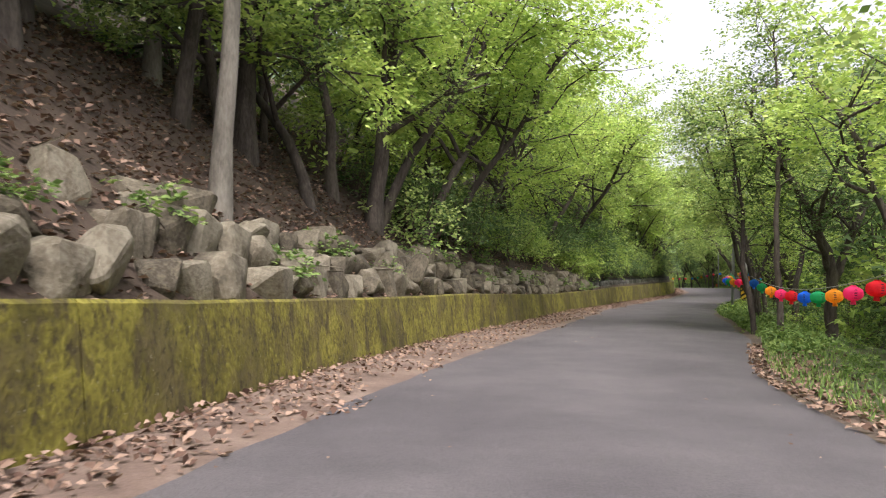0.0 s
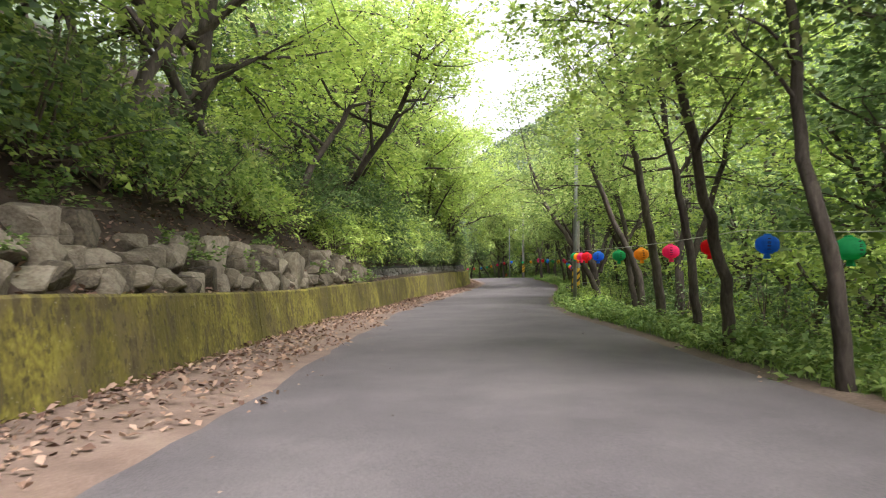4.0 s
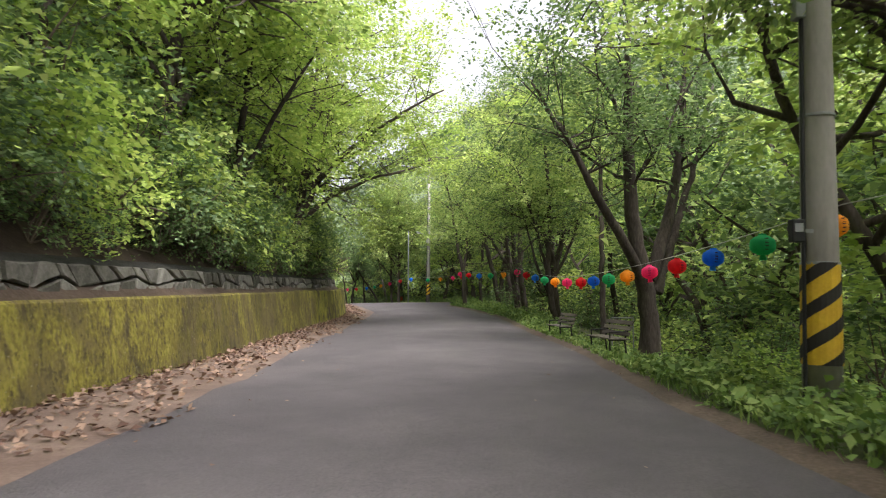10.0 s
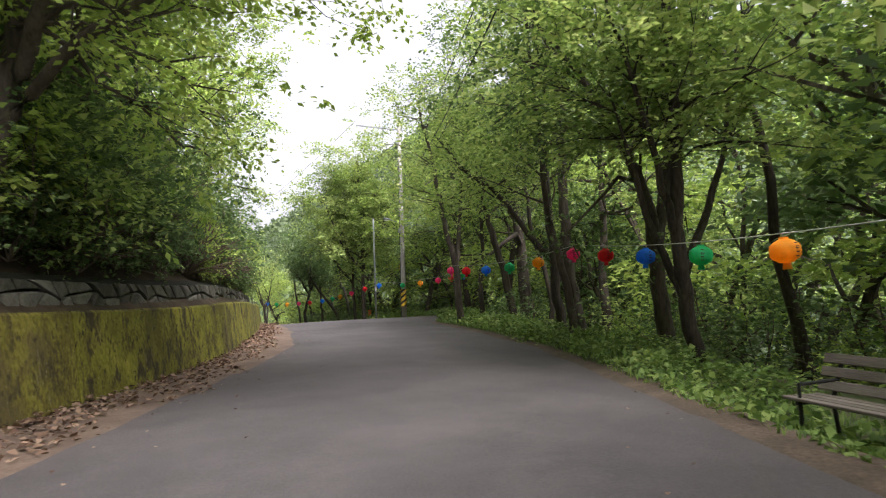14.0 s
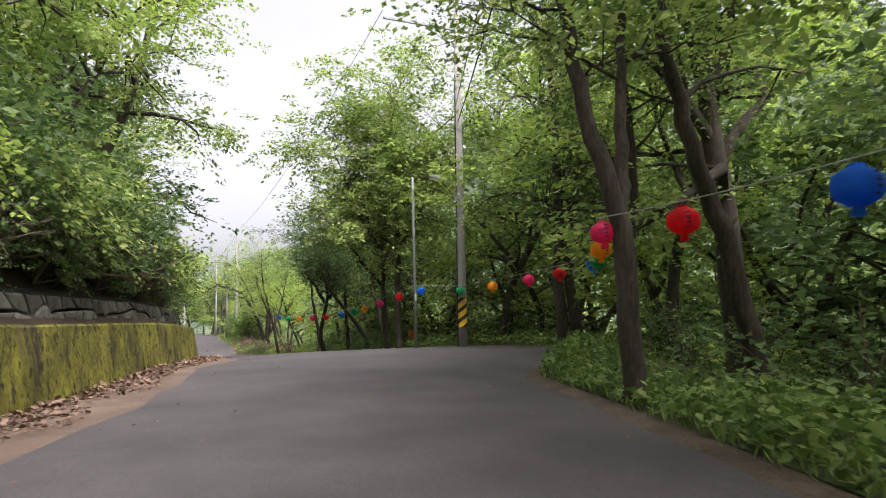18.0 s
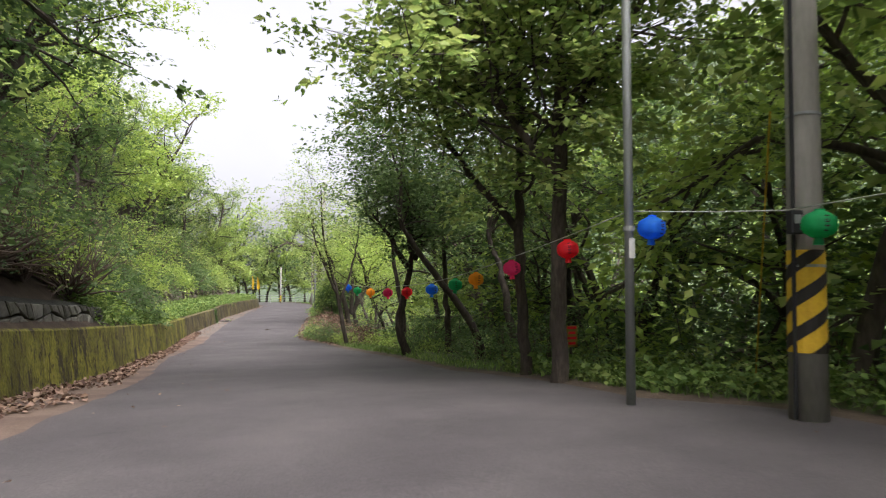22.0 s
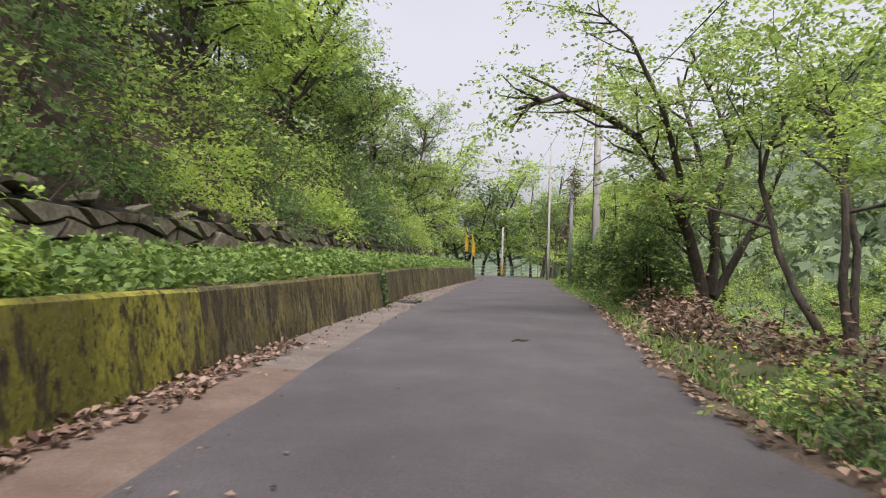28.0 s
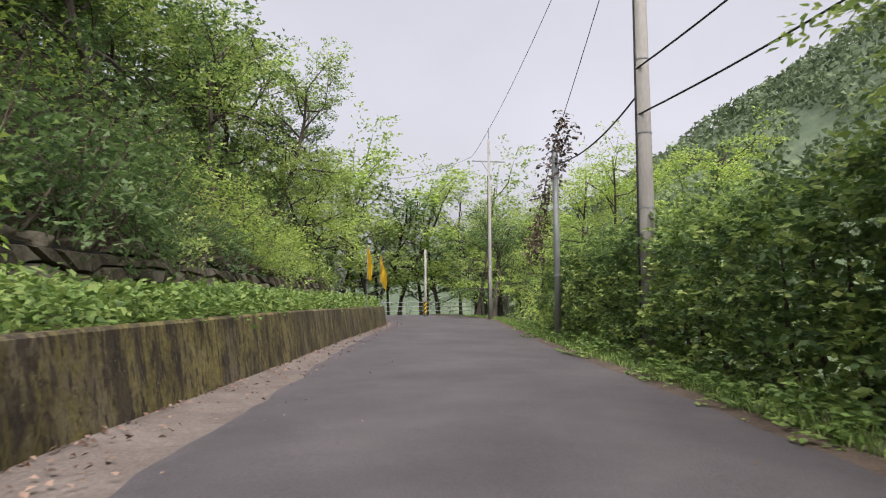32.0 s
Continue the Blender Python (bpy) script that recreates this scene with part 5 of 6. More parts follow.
def mountain_cover():
    """Tree crowns over the far slopes, as masses of leaf clumps."""
    rng = np.random.default_rng(77)
    land_mesh = bpy.data.objects["ground"].data
    co = np.empty(len(land_mesh.vertices) * 3, np.float32)
    land_mesh.vertices.foreach_get("co", co)
    co = co.reshape(-1, 3)
    quad = np.empty(len(land_mesh.polygons) * 4, np.int32)
    land_mesh.loops.foreach_get("vertex_index", quad)
    quad = co[quad.reshape(-1, 4)]
    mid = quad.mean(1)
    far = np.hypot(mid[:, 0] - 40, mid[:, 1] - 100)
    away = (mid[:, 0] - 40) * 0.66 + (mid[:, 1] - 100) * 0.75
    off = np.stack([np.interp(mid[:, 1], LINE[:, 1], LINE[:, 0]), mid[:, 1]], 1)
    valley = quad[(mid[:, 0] - off[:, 0] > 36) & (mid[:, 0] - off[:, 0] < 120) & (mid[:, 1] > -30) & (mid[:, 1] < 215)]
    quad = quad[(far > 110) & (far < 520) & (away > 70) & (mid[:, 0] > 60)]
    area = np.linalg.norm(np.cross(quad[:, 1] - quad[:, 0], quad[:, 3] - quad[:, 0]), axis=1)
    pick = np.concatenate([quad[rng.choice(len(quad), 4000, p=area / area.sum())], valley[rng.choice(len(valley), 900)]])
    u, v = rng.random((len(pick), 1)), rng.random((len(pick), 1))
    centres = (pick[:, 0] * (1 - u) + pick[:, 1] * u) * (1 - v) + (pick[:, 3] * (1 - u) + pick[:, 2] * u) * v
    n = 44
    c = np.repeat(centres, n, 0)
    v = unit(rng.normal(0, 1, (len(c), 3)) * [1, 1, 0.8] + [0, 0, 0.5])
    r = np.repeat(rng.uniform(3.2, 6.5, (len(centres), 1)), n, 0)
    c = c + v * r * rng.uniform(0.7, 1.05, (len(c), 1)) + [0, 0, 3.0]
    up = unit(v + rng.normal(0, 0.5, v.shape))
    out = unit(np.cross(up, rng.normal(0, 1, v.shape)))
    wide = np.cross(out, up)
    k = r * 0.2
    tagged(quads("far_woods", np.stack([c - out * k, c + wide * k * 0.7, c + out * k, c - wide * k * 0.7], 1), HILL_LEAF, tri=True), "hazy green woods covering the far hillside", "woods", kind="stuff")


mountain_cover()
undergrowth()


def scatter(name, mat, n, region, size, label, category, upright=False, lay=0.35, seed=1):
    """A mass of loose small leaves or blades on the ground."""
    rng = np.random.default_rng(seed)
    cs = []
    for _ in range(n):
        s, lat, h = region(rng)
        cs.append(spot(s, lat, h))
    c = np.array([tuple(v) for v in cs])
    az = rng.uniform(0, 2 * math.pi, n)
    flat = np.stack([np.cos(az), np.sin(az), np.zeros(n)], 1)
    if upright:
        out, wide = unit(np.stack([0.45 * np.cos(az), 0.45 * np.sin(az), np.ones(n)], 1) + rng.normal(0, 0.25, (n, 3))), np.stack([-np.sin(az), np.cos(az), np.zeros(n)], 1) * 0.07
    else:
        out = unit(flat + rng.normal(0, lay, (n, 3)))
        wide = unit(np.cross(out, unit(np.array([0, 0, 1.0]) + rng.normal(0, lay, (n, 3))))) * 0.36
    long = size * rng.uniform(0.6, 1.35, (n, 1))
    mid = c + out * long * 0.5 + (0 if upright else np.array([0, 0, 0.12]) * long)
    ob = quads(name, np.stack([c, mid + wide * long, c + out * long, mid - wide * long], 1), mat)
    return tagged(ob, label, category, kind="stuff")


def at_wall_foot(rng):
    s = rng.uniform(-6, 129)
    u = rng.random() ** 1.7 * (1.0 if s < 74 else 0.6 if s < 119 else 0.4)
    f, l = FOOT(s), LEFT(s)
    patch = 0.65 + 0.5 * noise.noise((s * 0.5, 0, 0))
    return s, f + 0.03 + (l - f + 0.2) * min(1.0, u * patch * 1.25), 0.03 + 0.07 * (1 - u) * rng.random()


def on_apron(rng):
    s = rng.uniform(126, 184)
    return s, FOOT(s) + 0.04 + rng.random() ** 2.2 * 0.9, 0.07


def on_bank(rng):
    s = rng.uniform(-10, 46)
    lat = FOOT(s) - 0.35 - rng.random() ** 1.2 * 7
    return s, lat, float(lift(s, lat)) + 0.03


def first_bank(rng):
    s = rng.uniform(-6, 18)
    lat = FOOT(s) - 0.5 - rng.random() ** 0.9 * 7.5
    return s, lat, float(lift(s, lat)) + 0.05


def right_edge(rng):
    s = rng.uniform(-6, 19) if rng.random() < 0.7 else rng.uniform(118, 140)
    d = abs(rng.normal(0.5, 0.55)) - 0.2
    lat = RIGHT(s) + d
    return s, lat, max(0.05, float(lift(s, lat))) + 0.03


scatter("dead_leaves", LITTER, 16500, at_wall_foot, 0.095, "drift of pale brown dead leaves at the wall foot", "leaf litter", seed=1)
scatter("dead_leaves", LITTER, 17000, on_bank, 0.11, "brown dead leaves over the bank", "leaf litter", seed=2)
scatter("dead_leaves", LITTER, 11000, first_bank, 0.13, "thick brown leaf litter between the boulders", "leaf litter", seed=18)
scatter("dead_leaves", LITTER, 1300, on_apron, 0.07, "scattered dead leaves on the concrete strip", "leaf litter", seed=17)
scatter("dead_leaves", LITTER, 5500, right_edge, 0.1, "brown dead leaves along the road edge", "leaf litter", seed=3)


def verge_grass(rng):
    s = rng.uniform(8, 104)
    d = 0.12 + abs(rng.normal(0, 1.0)) * (1.0 if s < 60 else 1.25)
    lat = RIGHT(s) + d
    return s, lat, float(lift(s, lat)) - 0.02


def late_grass(rng):
    s = rng.uniform(104, 186)
    d = 0.1 + abs(rng.normal(0, 0.55))
    lat = RIGHT(s) + d
    return s, lat, float(lift(s, lat)) - 0.02


def terrace(rng):
    s = rng.uniform(109, 184)
    lat = FOOT(s) - 0.24 - rng.random() * 2.65
    return s, lat, float(lift(s, lat)) + 0.02 + rng.random() ** 1.2 * 0.55 * (0.5 + 0.5 * noise.noise((s * 0.9, lat * 0.9, 0)) + 0.4)


scatter("grass", GRASS, 15000, verge_grass, 0.17, "fresh green grass along the road edge", "grass", upright=True, seed=5)
scatter("grass", GRASS, 12000, late_grass, 0.15, "green grass and low weeds by the lane", "grass", upright=True, seed=6)
def verge_weeds(rng):
    s = rng.uniform(16, 103)
    lat = RIGHT(s) + 0.2 + abs(rng.normal(0.3, 0.75))
    tall = (0.16 if 53 < s < 67 else 0.42) * max(0.0, 0.55 + 0.9 * noise.noise((s * 0.8, lat * 1.1, 3)))
    return s, lat, float(lift(s, lat)) + 0.03 + rng.random() ** 1.3 * tall


scatter("verge_weeds", GRASS, 24000, verge_weeds, 0.12, "broad-leaved green weeds along the verge", "weeds", lay=0.55, seed=15)
scatter("ground_cover", GRASS, 44000, terrace, 0.115, "thick green weeds on the terrace above the wall", "weeds", lay=0.6, seed=7)
for s in np.arange(110, 183, 1.15):
    put("weed", s, FOOT(s) - rnd.uniform(0.75, 2.6), rnd.uniform(0.7, 1.2), rnd.uniform(0, 6.28))
for s in np.arange(12, 100, 1.9):
    put("weed", s, RIGHT(s) + rnd.uniform(0.7, 2.2), rnd.uniform(0.5, 0.9) * (0.5 if 53 < s < 67 else 1), rnd.uniform(0, 6.28))


def flowers(rng):
    s = rng.uniform(87, 92) if rng.random() < 0.5 else rng.uniform(121, 133)
    lat = RIGHT(s) + 0.3 + rng.random() * 1.1
    return s, lat, float(lift(s, lat)) + 0.14 + rng.random() * 0.16


def stray(rng):
    s = rng.uniform(-4, 150)
    u = rng.random()
    lat = LEFT(s) + 0.2 + u * u * 1.8 if rng.random() < 0.65 else RIGHT(s) - 0.1 - u * u * 1.6
    return s, lat, 0.055


scatter("flowers", PETAL, 130, flowers, 0.05, "small yellow wild flowers in the grass", "flowers", seed=9)
scatter("stray_leaves", LITTER, 420, stray, 0.055, "single dead leaves blown over the asphalt", "leaf litter", lay=0.2, seed=10)


def wall_vine(rng):
    s = 136.2 + rng.normal(0, 0.16)
    h = rng.random() * 1.05
    return s, FOOT(s) - 0.14 * h / 1.05 + 0.03 + rng.random() * 0.08, h


scatter("creeper", LEAF_DEEP, 260, wall_vine, 0.09, "green creeper growing out of a wall joint", "creeper", lay=0.9, seed=11)


# ---- poles, wires, lanterns, benches ----
def lathe(profile, sides=14):
    bm = bmesh.new()
    rings = []
    for r, z in profile:
        rings.append([bm.verts.new((r * math.cos(2 * math.pi * k / sides), r * math.sin(2 * math.pi * k / sides), z)) for k in range(sides)])
    for a, b in zip(rings, rings[1:]):
        for k in range(sides):
            bm.faces.new((a[k], a[(k + 1) % sides], b[(k + 1) % sides], b[k]))
    bm.faces.new(list(reversed(rings[0])))
    bm.faces.new(rings[-1])
    return bm


def box(x, y, z, at=(0, 0, 0), turn=None, bevel=0.0):
    bm = bmesh.new()
    bmesh.ops.create_cube(bm, size=1.0, matrix=Matrix.Translation(at) @ (turn or Matrix()) @ Matrix.Diagonal((x, y, z, 1)))
    if bevel:
        bmesh.ops.bevel(bm, geom=bm.edges[:], offset=bevel, segments=1, affect="EDGES")
    return bm


def rod(a, b, r, sides=8):
    a, b = Vector(a), Vector(b)
    bm = bmesh.new()
    d = b - a
    m = Matrix.Translation((a + b) / 2) @ d.to_track_quat("Z", "Y").to_matrix().to_4x4()
    bmesh.ops.create_cone(bm, cap_ends=True, segments=sides, radius1=r, radius2=r, depth=d.length, matrix=m)
    return bm


def stripe_band(low, high, r, r2, pole):
    """A yellow sleeve with slanting black stripes wound round the pole."""
    part("warning_band", lathe([(r + 0.006, low), (r2 + 0.006, high)], 20), YELLOW, pole, "faded yellow warning band")
    n, turns = 24, 1.2
    pitch = (high - low) / 3.0
    for k in range(-3, 3):
        bm = bmesh.new()
        rows = []
        for j in range(n + 1):
            u = 2 * math.pi * j / n
            z0 = low + k * pitch + pitch * turns * 2 * j / n
            z1 = z0 + pitch * 0.42
            z0, z1 = min(max(z0, low), high), min(max(z1, low), high)
            ra = r + (r2 - r) * (z0 - low) / (high - low) + 0.01
            rows.append((bm.verts.new((ra * math.cos(u), ra * math.sin(u), z0)), bm.verts.new((ra * math.cos(u), ra * math.sin(u), z1))))
        for a, b in zip(rows, rows[1:]):
            if a[1].co.z - a[0].co.z > 0.002 or b[1].co.z - b[0].co.z > 0.002:
                bm.faces.new((a[0], b[0], b[1], a[1]))
        bmesh.ops.delete(bm, geom=[v for v in bm.verts if not v.link_faces], context="VERTS")
        part("black_stripe", bm, STRIPE, pole)


def utility_pole(s, lat, high, r=0.18, top=0.1, band=None, arm=None, lamp=False, lean=(0, 0), label="tall grey concrete utility pole", mat=None, cable=True, h=0.0):
    p = spot(s, lat, h - 0.3)
    m = Matrix.Translation(p) @ Euler((lean[0], lean[1], 0)).to_matrix().to_4x4() @ Matrix.Rotation(heading(s), 4, "Z")
    pole = thing("utility_pole", m, label, "utility pole", "poles along the road")
    part("shaft", lathe([(r, 0), (r * 0.75 + top * 0.25, high * 0.25), (top, high)], 18), mat or CONCRETE, pole, smooth=True)
    at = lambda z: r + (top - r) * z / high
    if band:
        stripe_band(band[0] + 0.3, band[1] + 0.3, at(band[0]) - 0.0, at(band[1]), pole)
    if cable:
        part("cable_guard", rod((-at(0) - 0.012, -0.05, 0.35), (-at(high * 0.8) - 0.012, -0.03, high * 0.8), 0.022), BLACK, pole, "black cable clipped to the pole")
        for z in np.arange(1.9, high, 1.6):
            part("strap", lathe([(at(z) + 0.012, z), (at(z) + 0.012, z + 0.03)], 14), STEEL, pole)
    if arm:
        z, a, b = arm
        part("crossarm", box(b - a, 0.075, 0.075, ((a + b) / 2, 0, z + 0.3), bevel=0.008), STEEL, pole)
        part("arm_brace", rod((b * 0.45 if abs(b) > abs(a) else a * 0.45, 0, z + 0.28), (0, 0, z - 0.45), 0.02), STEEL, pole)
        for x in (a + 0.06, b - 0.06):
            part("insulator", lathe([(0.02, z + 0.33), (0.055, z + 0.36), (0.03, z + 0.41), (0.05, z + 0.44), (0.03, z + 0.5)], 10), PALE, pole, "white ceramic insulator")
        part("pole_top_bracket", rod((0, 0, high), (0, 0, high + 0.8), 0.03), STEEL, pole)
    if lamp:
        z = lamp
        part("lamp_arm", rod((-0.05, 0, z), (-0.85, 0, z + 0.25), 0.025), STEEL, pole)
        head = part("street_lamp_head", box(0.42, 0.2, 0.13, (-1.0, 0, z + 0.26), Matrix.Rotation(0.15, 4, "Y"), 0.03), STEEL, pole)
        part("lamp_glass", box(0.3, 0.15, 0.05, (-1.02, 0, z + 0.17), Matrix.Rotation(0.15, 4, "Y"), 0.015), PALE, head, "clouded lamp glass")
        part("control_box", box(0.16, 0.12, 0.3, (-0.17, -0.02, z - 0.45), bevel=0.01), STEEL, pole, "small grey metal box")
    return pole


PALE = plain("pale_ceramic", (0.55, 0.54, 0.5), 0.35)
utility_pole(49.2, 3.95, 9.5, 0.2, 0.12, (0.55, 1.62), None, 5.2, (0.0, 0.03), "concrete utility pole with a striped band and street lamp")
utility_pole(96.6, 4.75, 13.0, 0.19, 0.1, (0.72, 1.78), (11.9, -2.9, 0.25), 6.2, (0.0, 0.01), "tall concrete power pole with a striped band and crossarm")
utility_pole(149.8, 4.25, 12.4, 0.19, 0.11, label="tall concrete power pole rising out of the hedge")
utility_pole(178.0, 3.9, 12.4, 0.14, 0.08, None, (10.6, -1.15, 1.15), label="distant power pole with a crossarm")
utility_pole(186.0, 1.6, 5.6, 0.12, 0.08, (0.3, 1.2), label="short pole with a striped band by the fence", cable=False)


def side_box(s, lat, h):
    b = thing("switch_box", Matrix.Translation(spot(s, lat, h)) @ Matrix.Rotation(heading(s), 4, "Z"), "small black switch box strapped to the pole", "switch box")
    part("case", box(0.14, 0.1, 0.24, bevel=0.012), BLACK, b)
    part("window", box(0.09, 0.006, 0.09, (0, -0.053, 0.03), bevel=0.002), STEEL, b)
    part("bracket", box(0.14, 0.03, 0.04, (0.1, 0, 0)), STEEL, b)


FADED = plain("faded_yellow_board", (0.3, 0.2, 0.05), 0.8)


def notice_board(s, lat):
    b = thing("notice_board", Matrix.Translation(spot(s, lat, float(lift(s, lat)))) @ Matrix.Rotation(heading(s), 4, "Z"), "small faded yellow notice board under the trees", "sign")
    part("stake", box(0.05, 0.04, 1.3, (0, 0.025, 0.5), bevel=0.006), BARK, b)
    part("board", box(0.3, 0.02, 0.5, (0, -0.01, 0.85), bevel=0.004), FADED, b)
    for k in range(4):
        part("writing_bar", box(0.24 - 0.05 * (k % 2), 0.006, 0.06, (0, -0.023, 1.05 - 0.12 * k), bevel=0.001), PAPER["red"], b)


notice_board(104.0, 6.3)
side_box(49.05, 3.66, 1.95)
side_box(96.45, 4.5, 2.05)


def steel_post(s, lat, high, r, label, lean=(0, 0)):
    post = thing("steel_post", Matrix.Translation(spot(s, lat, -0.2)) @ Euler((lean[0], lean[1], 0)).to_matrix().to_4x4(), label, "post", "steel posts along the road")
    part("tube", lathe([(r, 0), (r, high), (r * 0.6, high + 0.03)], 12), STEEL, post, smooth=True)
    part("base_plate", box(0.2, 0.2, 0.02, (0, 0, 0.22), bevel=0.004), STEEL, post)
    part("clamp", lathe([(r + 0.015, high * 0.35), (r + 0.015, high * 0.35 + 0.06)], 12), STEEL, post)
    return post


steel_post(43.4, 3.75, 9.0, 0.075, "slim grey steel post beside the grass", (0.0, 0.03))
tagged_post = steel_post(97.8, 3.45, 6.6, 0.055, "slim galvanised steel post at the lay-by")
part("number_tag", box(0.085, 0.006, 0.24, (0.0, -0.06, 2.1), bevel=0.002), PALE, tagged_post, "small white tag on the post")
steel_post(156.5, 3.6, 6.4, 0.1, "short grey steel post draped with dead ivy")


def sagging(a, b, sag, n=14):
    a, b = Vector(a), Vector(b)
    return [a.lerp(b, k / n) - Vector((0, 0, 4 * sag * (k / n) * (1 - k / n))) for k in range(n + 1)]


def wire(name, pts, r, mat, label, category):
    verts, faces = [], []
    tube(pts, [r] * len(pts), 5, verts, faces)
    return tagged(solid(name, verts, faces, mat, smooth=True), label, category, "overhead wires")


line = "black overhead power line"
wire("power_line", sagging(spot(49.2, 3.9, 8.9), spot(96.6, 4.75, 9.0), 1.2, 24), 0.014, BLACK, line, "power line")
wire("power_line", sagging(spot(49.2, 4.0, 8.4), spot(96.6, 4.8, 8.3), 1.5, 24), 0.02, BLACK, line, "power line")
wire("power_line", sagging(spot(49.2, 4.0, 8.6), spot(14, 7.5, 8.6), 1.0, 20), 0.016, BLACK, line, "power line")
wire("power_line", sagging(spot(49.2, 4.0, 8.0), spot(14, 7.0, 8.0), 1.2, 20), 0.02, BLACK, line, "power line")
wire("power_line", sagging(spot(96.6, 1.95, 12.2), spot(149.8, 4.1, 12.2), 1.0, 24), 0.012, BLACK, line, "power line")
wire("power_line", sagging(spot(96.6, 4.75, 8.6), spot(149.8, 4.1, 8.0), 1.0, 24), 0.018, BLACK, line, "power line")
wire("power_line", sagging(spot(149.8, 4.1, 11.8), spot(178, 2.75, 10.9), 0.6, 18), 0.012, BLACK, line, "power line")
wire("power_line", sagging(spot(149.8, 4.1, 5.6), spot(156.5, 3.6, 5.6), 0.3), 0.022, BLACK, line, "power line")
wire("power_line", sagging(spot(149.8, 4.1, 6.2), spot(142, 8.0, 8.8), 0.25), 0.022, BLACK, line, "power line")
wire("power_line", sagging(spot(149.8, 4.1, 5.2), spot(140, 9.0, 7.4), 0.3), 0.022, BLACK, line, "power line")
wire("power_line", sagging(spot(178, 2.75, 10.9), spot(205, 3, 13), 0.5), 0.012, BLACK, line, "power line")
wire("stay_wire", sagging(spot(97.0, 4.75, 3.4), spot(98.6, 5.9, 0.0), 0.0, 2), 0.01, YELLOW, "slanting yellow stay wire beside the pole", "stay wire")
wire("stay_wire", sagging(spot(149.8, 4.2, 10.4), spot(156.5, 3.6, 6.3), 0.1, 6), 0.012, BLACK, "slack wire from the power pole to the steel post", "stay wire")
wire("stay_wire", sagging(spot(156.5, 3.6, 6.3), spot(164.5, 3.5, 2.4), 0.1, 6), 0.012, BLACK, "guy wire overgrown with dead ivy", "stay wire")
ivy = np.random.default_rng(12)
ivy_pts = np.array([tuple(Vector(spot(155.2, 3.7, 7.1)).lerp(spot(162.5, 3.55, 3.4), u)) for u in ivy.random(240)]) + ivy.normal(0, 0.1, (240, 3)) - np.abs(ivy.normal(0, 0.3, (240, 1))) * [0, 0, 1]
tagged(quads("dead_ivy", leaves(ivy, ivy_pts, ivy.normal(0, 1, (240, 3)) - [0, 0, 1.2], 5, 0.5, 0.16, 0.5), TWIG), "tangle of dry brown ivy hanging from the guy wire", "ivy", kind="stuff")

# lantern string: supports along the road, and the sag of each span
SUPPORTS = [(9.5, 4.7, 2.0), (25.9, 4.85, 2.0), (43.4, 3.75, 2.3), (49.2, 4.25, 2.25), (72.8, 3.85, 2.4), (82.8, 2.4, 2.35), (88.0, 4.6, 2.3), (96.6, 4.55, 2.2), (97.8, 3.45, 2.35), (120.2, 4.2, 2.85)]
SAGS = [0.42, 0.12, 0.04, 0.5, 0.2, 0.06, 0.08, 0.01, 0.42]
PLACES = table((-18, 12.0), (-14, 16.9), (-12, 20), (-10, 23.5), (-5, 32.4), (-3, 37.2), (-1, 41.4), (1, 44.7), (2, 46.25), (3, 47.9), (4, 49.4), (9, 56.8), (12, 61.3), (18, 73), (22, 81), (24, 84.3), (28, 91.5), (30, 96.2), (31, 97.6), (32, 99.5), (33, 101.6), (34, 103.4), (35, 104.7), (36, 106.5), (37, 108.7), (38, 110.8), (39, 113.4), (41, 118.8))
CYCLE = ("green", "blue", "red", "pink", "orange")


def lantern_shape(color):
    """A round ribbed paper lantern, hung by its top ring."""
    base = thing("paper_lantern", Matrix(), color + " round paper lantern with a small paper tail", "lantern", "paper lanterns on the string")
    prof = [(0.045, 0.0)]
    n = 13
    for k in range(n + 1):
        u = k / n
        r = 0.16 * (1 - abs(2 * u - 1) ** 3.0) ** 0.5
        prof.append((max(0.07, r) + (0.004 if k % 2 else -0.003), -0.01 - 0.25 * u))
    prof.append((0.045, -0.265))
    part("globe", lathe(prof, 20), PAPER[color], base, smooth=True)
    part("top_ring", lathe([(0.05, -0.004), (0.05, 0.016), (0.03, 0.018)], 12), PAPER[color], base)
    part("tail", lathe([(0.05, -0.335), (0.044, -0.29), (0.036, -0.262)], 10), PAPER[color], base)
    part("hanger", rod((0, 0, 0.015), (0, 0, 0.06), 0.004, 5), STEEL, base)
    for side in (-1, 1):
        for k in range(4):
            part("writing_bar", box(0.042, 0.006, 0.03, (0.0, side * (0.163 - 0.013 * abs(k - 1.5)), -0.068 - 0.042 * k), bevel=0.002), INK, base)
    return base


lanterns = {c: lantern_shape(c) for c in CYCLE}


